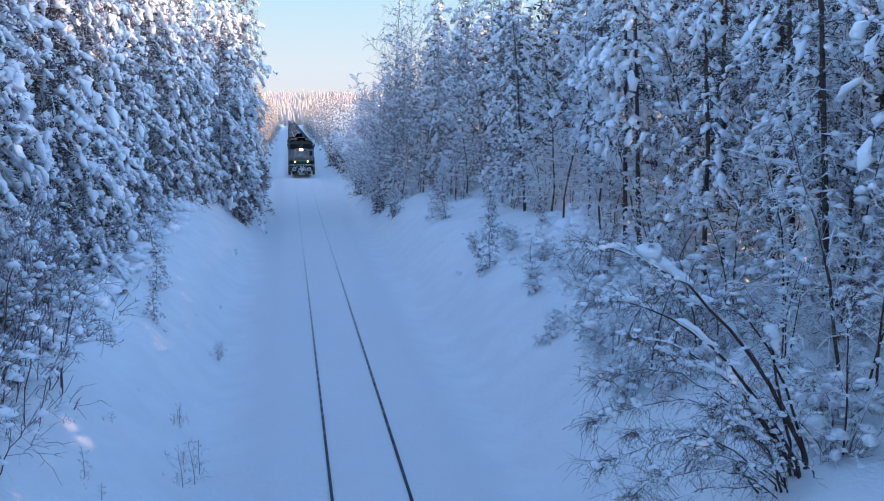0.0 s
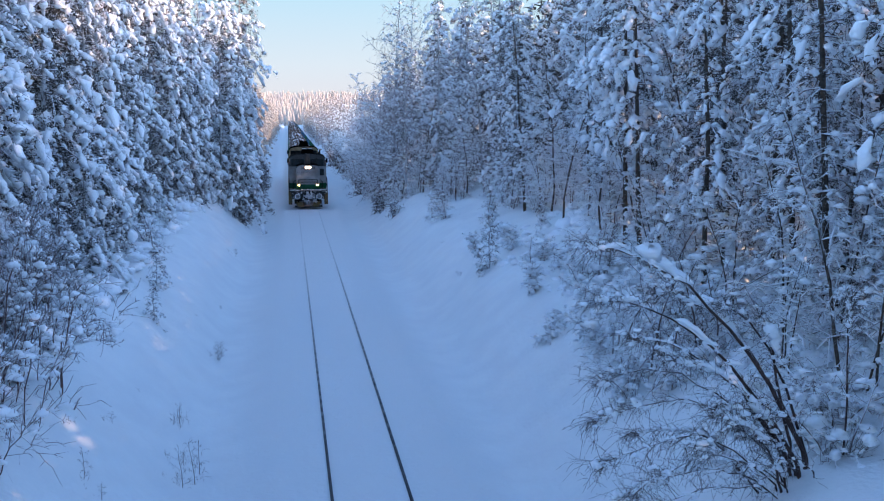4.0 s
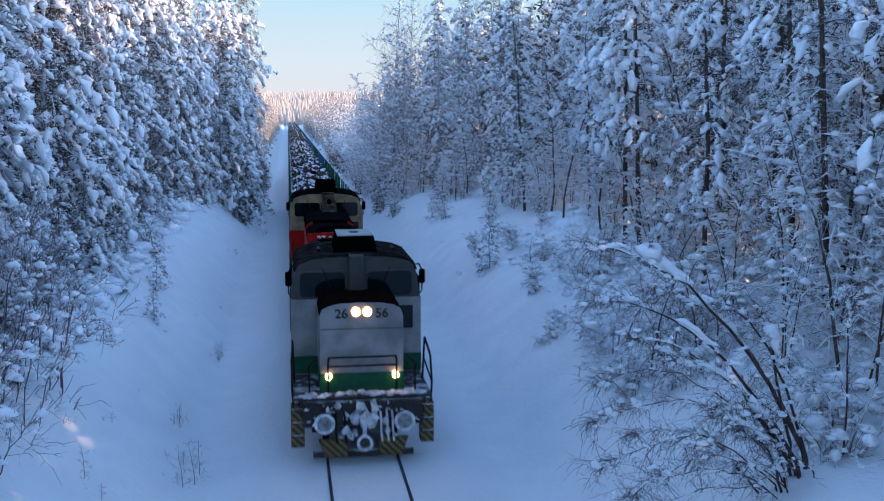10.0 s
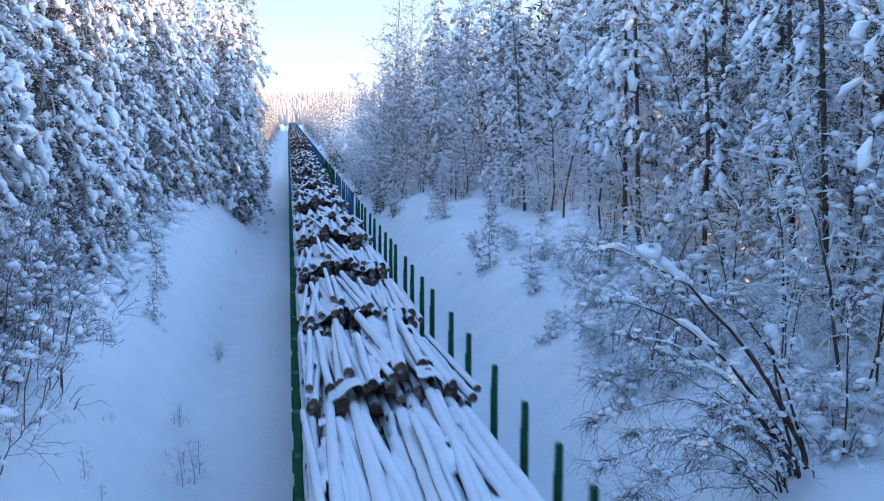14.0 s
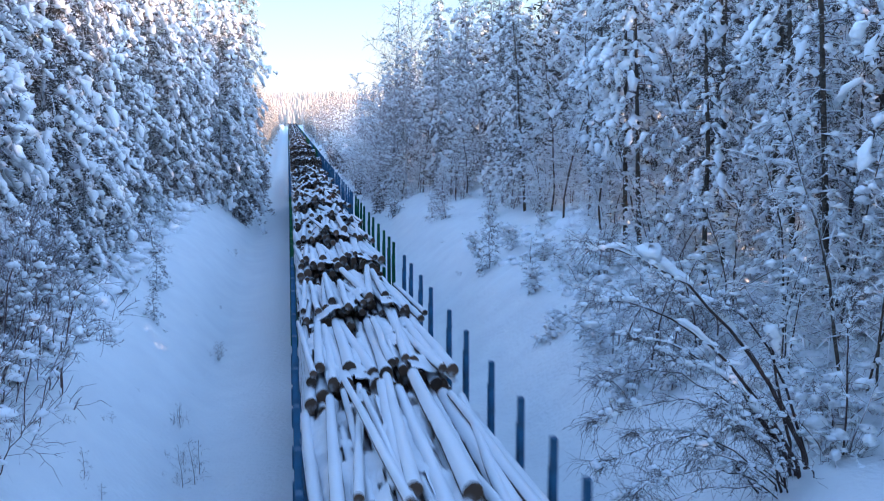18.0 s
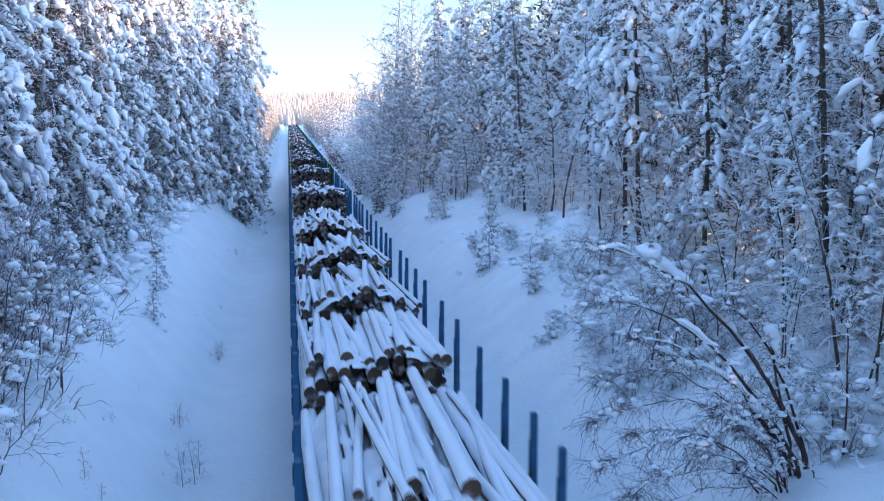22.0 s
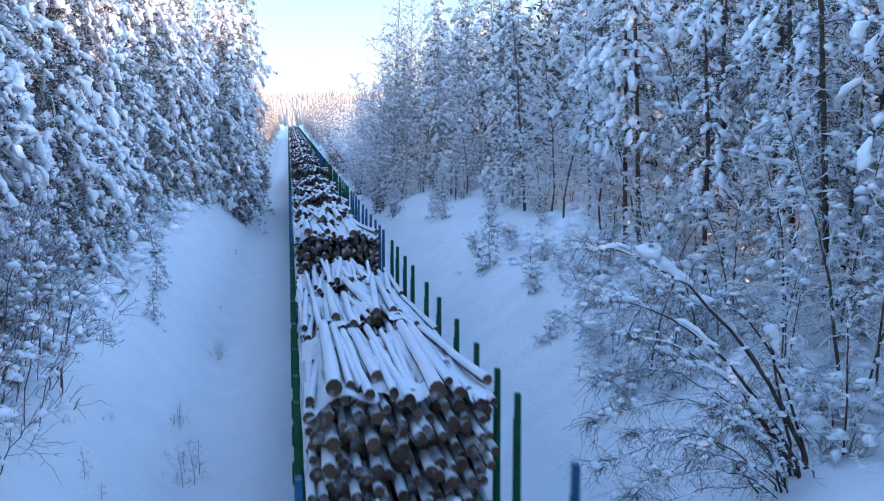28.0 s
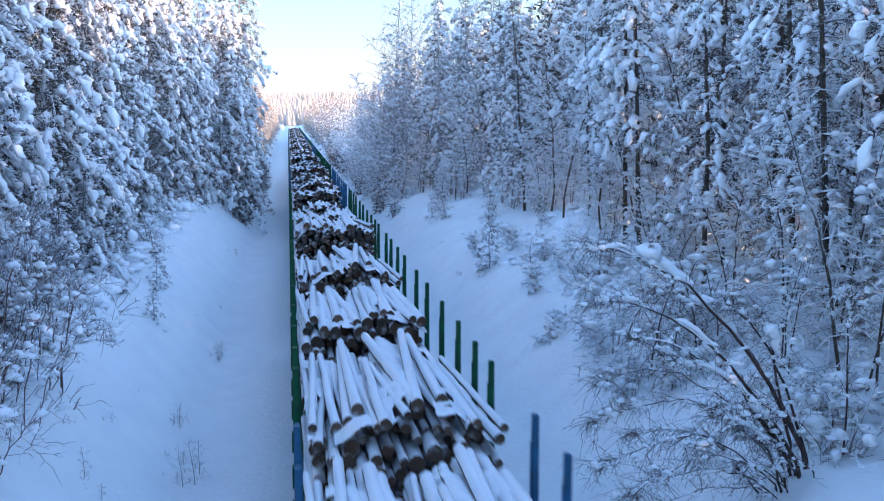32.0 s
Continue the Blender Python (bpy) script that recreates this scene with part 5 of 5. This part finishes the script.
def stake_mesh(name, mat):
    bm = block((-0.05, -0.08, 1.0), (0.05, 0.08, 3.95), 0.012)
    for v in bm.verts:
        if v.co.z > 3.0:
            v.co.y *= 0.7
            v.co.x *= 0.8
    block((-0.08, -0.11, 0.92), (0.08, 0.11, 1.32), 0.01, bm)
    block((-0.06, -0.02, 1.3), (-0.045, 0.02, 3.6), 0.0, bm)
    me = bpy.data.meshes.new(name)
    bm.to_mesh(me)
    bm.free()
    me.materials.append(mat)
    return me


def wagon(mat, label, stakes):
    k = new("timber_wagon")
    L = stakes[-1]
    part("sill", block((-0.32, -0.35, 0.78), (0.32, L + 0.35, 1.12), 0.02), mat, k)
    for sx in (-1, 1):
        part("side_beam", block((sx * 1.38 - 0.06, -0.35, 0.92), (sx * 1.38 + 0.06, L + 0.35, 1.16), 0.015), mat, k)
    part("floor", block((-1.32, -0.33, 1.125), (1.32, L + 0.33, 1.16), 0.0), M_FRAME, k, "snow-dusted wagon floor")
    st = stake_mesh("stake", mat)
    bolster = bpy.data.meshes.new("bolster")
    bm = block((-1.32, -0.09, 0.95), (1.32, 0.09, 1.30), 0.01)
    bm.to_mesh(bolster)
    bm.free()
    bolster.materials.append(mat)
    for y in stakes:
        link_part("bolster", bolster, k, "", pose(0, y, 0))
        for sx in (-1, 1):
            link_part("stake", st, k, "", pose(sx * 1.5, y, 0, 0, 0, 0 if sx > 0 else 180))
    for y in (3.0, L - 3.0):
        bogie(k, y, 1.8)
    buffers(k, -0.95, -1)
    buffers(k, L + 0.95, 1)
    return tagged(k, label, "wagon", "timber wagons of the train")


def log_mesh(seed, r, length, n=10, k=4):
    """A log with bark, a cap of snow along its back and sawn ends."""
    rng = np.random.default_rng(seed)
    verts, faces, index = [], [], []
    bend = rng.normal(0, 0.008, (k, 2))
    for i in range(k):
        t = i / (k - 1)
        rr = r * (1.08 - 0.2 * t)
        for j in range(n):
            a = 2 * math.pi * j / n
            x, z = rr * math.cos(a), rr * math.sin(a)
            if math.sin(a) > 0.2:
                z += r * 0.22 * math.sin(a) * rng.uniform(0.6, 1.1)
            verts.append((x + bend[i, 0] * (0 < i < k - 1), t * length, z + bend[i, 1] * (0 < i < k - 1)))
    for i in range(k - 1):
        for j in range(n):
            a, b = i * n + j, i * n + (j + 1) % n
            faces.append((a, b, b + n, a + n)[::-1])
            index.append(0)
    me = bpy.data.meshes.new("log")
    base = len(verts)
    for e, s in ((0, 1), (k - 1, -1)):
        ring = [verts[e * n + j] for j in range(n)]
        verts += ring
        o = len(verts) - n
        faces.append(tuple(range(o, o + n))[::s])
        index.append(1)
    me.from_pydata(verts, [], faces)
    me.materials.append(M_LOGBARK)
    me.materials.append(M_LOGEND)
    me.polygons.foreach_set("material_index", index)
    me.polygons.foreach_set("use_smooth", [i == 0 for i in index])
    me.update()
    return me


LOG_R = [0.06, 0.072, 0.085, 0.098, 0.112, 0.13, 0.155]
LOGS = [log_mesh(200 + i, r, ln) for i, (r, ln) in enumerate([(0.06, 4.9), (0.072, 4.7), (0.085, 5.0), (0.098, 4.8), (0.112, 5.1), (0.13, 4.9), (0.155, 5.0)])]
ROUGH = [log_mesh(200 + i, r, 4.9, 7, 2) for i, r in enumerate(LOG_R)]


def log_stack(seed, top, length_scale, single):
    """Logs piled lengthwise between the stakes; y = 0 is the end toward the camera. top: height of its crown; single: upper logs as parts."""
    R = random.Random(seed)
    k = new("log_stack")
    rows = []
    z = 1.30
    while z < top:
        rad0 = R.choice(((0.062, 0.072, 0.085), (0.07, 0.085, 0.10), (0.062, 0.075, 0.09))[seed % 3])
        x = -1.38 + R.uniform(0, 0.1)
        while x < 1.34:
            rad = min(0.155, max(0.058, rad0 * R.choice((0.72, 0.85, 1.0, 1.1, 1.3))))
            cx = x + rad
            x += rad * 2 + R.choice((0.0, 0.02, 0.05, 0.10))
            lim = top - 0.35 * (cx / 1.4) ** 2 + 0.10 * math.sin(cx * 3 + seed) + 0.05 * math.sin(cx * 9 + 2 * seed)
            if cx + rad > 1.41 or z + rad > lim:
                continue
            rows.append((z + R.uniform(-0.02, 0.02), cx, min(range(7), key=lambda q: abs(LOG_R[q] - rad)), lim))
        z += rad0 * 1.85
    inner_v, inner_f, inner_m, n = [], [], [], 0
    for z, x, i, lim in rows:
        y = R.choice((R.uniform(-0.55, 0.2), R.uniform(-0.3, 0.4), R.uniform(0.2, 0.9))) + 0.85 * (z - 1.3) / 2.4 - 0.35
        ln = length_scale * R.uniform(0.9, 1.04)
        dx, dz = R.uniform(-0.008, 0.008), R.uniform(-0.006, 0.006) - 0.045 * (z - 1.3) / 2.4
        up = z > lim - 0.36
        lift = 0
        if up:
            # the upper logs lie loosely, their ends staggered
            dx, dz = R.choice((0.006, 0.012, 0.02, 0.035, 0.06)) * R.choice((-1, 1)), R.uniform(-0.02, 0.02) - 0.045 * (z - 1.3) / 2.4
            x -= dx * 2.4
            ln = length_scale * R.choice((1.02, 1.0, 0.97, 0.95, 0.78))
            y = R.uniform(-0.1, 0.8) if ln > 0.9 * length_scale else R.choice((R.uniform(-0.3, 0.3), R.uniform(0.5, 1.1)))
            lift = R.choice((0.0, 0.0, 0.02, 0.06))
        m = pose(x, y, z + LOG_R[i] + lift, math.degrees(dz), R.choice((0, 0, 8, -8)), -math.degrees(dx)) @ Matrix.Diagonal((1, ln, 1, 1))
        if up and single:
            link_part("log", LOGS[i], k, "", m)
            continue
        me = LOGS[i] if z > 2.4 or abs(x) > 1.2 else ROUGH[i]
        co = np.empty(len(me.vertices) * 3)
        me.vertices.foreach_get("co", co)
        co = co.reshape(-1, 3) @ np.array(m.to_3x3()).T + np.array(m.translation)
        inner_v += co.tolist()
        for p in me.polygons:
            inner_f.append([v + n for v in p.vertices])
            inner_m.append(p.material_index if p.material_index or z > 1.8 or abs(x) > 1.25 else 2)
        n += len(co)
    me = bpy.data.meshes.new("pile_core")
    me.from_pydata(inner_v, [], inner_f)
    me.materials.append(M_LOGBARK)
    me.materials.append(M_LOGEND)
    me.materials.append(M_BARELOG)
    me.polygons.foreach_set("material_index", inner_m)
    me.polygons.foreach_set("use_smooth", [i != 1 for i in inner_m])
    me.update()
    # a broken blanket of snow between the upper logs
    nx, ny = 30, 34
    bx, by = np.meshgrid(np.linspace(-1.36, 1.36, nx), np.linspace(0.12, 4.75 * length_scale, ny))
    bz = top - 0.35 * (bx / 1.4) ** 2 + 0.10 * np.sin(bx * 3 + seed) + 0.05 * np.sin(bx * 9 + 2 * seed) + 0.05 * wavy(bx + seed, by * 0.4, 3.3) + 0.02 * wavy(bx, by + seed, 9) - 0.05 - 0.043 * by
    hole = wavy(bx * 1.1 + seed * 3.7, by * 0.28 + seed, 2.6) + 0.35 * wavy(bx + seed, by * 0.5, 6.0)
    solid = hole > -0.42
    idq = np.arange(nx * ny).reshape(ny, nx)
    full = solid[:-1, :-1] & solid[1:, :-1] & solid[:-1, 1:] & solid[1:, 1:]
    sheet = np.stack([idq[:-1, :-1], idq[:-1, 1:], idq[1:, 1:], idq[1:, :-1]], -1)[full]
    edge = np.minimum(np.clip((hole + 0.42) / 0.35, 0, 1), np.clip((by - 0.12) / 0.3, 0, 1))
    bz = bz - 0.07 * (1 - edge)
    link_part("snow_blanket", tri_mesh("snow_blanket", np.stack([bx, by, bz], -1).reshape(-1, 3), sheet, [M_LOGSNOW]), k, "uneven snow lying over the upper logs")["kind"] = "stuff"
    ob = link_part("pile_core", me, k)
    ob["kind"] = "stuff"
    return tagged(k, "stack of snow-covered logs lying lengthwise on a wagon", "logs", "log stacks on the wagons")


wagon_kinds = {"g": wagon(M_GREEN, "long green timber wagon with upright stakes", STAKES), "b": wagon(M_BLUE, "long blue timber wagon with upright stakes", STAKES)}
TOPS = (3.92, 3.6, 3.68, 3.4, 3.68, 3.55)
stack_kinds = {True: [log_stack(300 + i, t, ln, True) for i, (t, ln) in enumerate(zip(TOPS, (1.14, 1.17, 1.12, 1.1, 1.18, 1.13)))],
               False: [log_stack(320 + i, t, 1.14, False) for i, t in enumerate(TOPS[:4])]}
# colour of each wagon and its stacks: kind and distance from the first stake
LOADS = [((1, -0.3), (2, 5.9), (5, 12.2)), ((5, -0.4), (4, 6.4), (2, 11.9)), ((4, 0.0), (1, 6.5), (2, 12.2)), ((1, -0.3), (4, 5.6), (2, 11.8)), ((4, -0.9), (1, 6.2), (2, 12.1)),
         ((2, -0.9), (4, 6.7), (3, 12.5)), ((0, 0.7), (5, 6.6), (3, 12.4)), ((0, 0.6), (2, 7.0), (3, 12.9)), ((0, -0.3), (4, 5.9), (1, 11.6)), ((2, -1.7), (1, 5.4), (2, 11.8))]
PITCH = 20.25
TRAIN = []
for i, colour in enumerate("ggbgbbbgbggbggbgbbggbgg"):
    loads = LOADS[i] if i < len(LOADS) else (((4, 0, 1)[i % 3], -0.4), ((1, 2)[i % 2], 6.0), ((2, 3, 4)[i % 3], 12.1))
    TRAIN.append((colour, 48.13 + PITCH * (i - 1) if i else 28.2, loads))
for i, (colour, u, loads) in enumerate(TRAIN):
    runs(copy_thing(wagon_kinds[colour], pose(0, 0, 0)), u)
    kinds = stack_kinds[i <= 11]
    for kind, away in loads:
        runs(copy_thing(kinds[kind % len(kinds)], pose(0, 0, 0)), u + away)
for proto in list(wagon_kinds.values()) + stack_kinds[True] + stack_kinds[False]:
    drop(proto)


def motions():
    for thing, u in movers:
        walk(thing, [(t, pose(0, LEAD - run_to(t) + u, 0)) for t in TIMES])


motions()
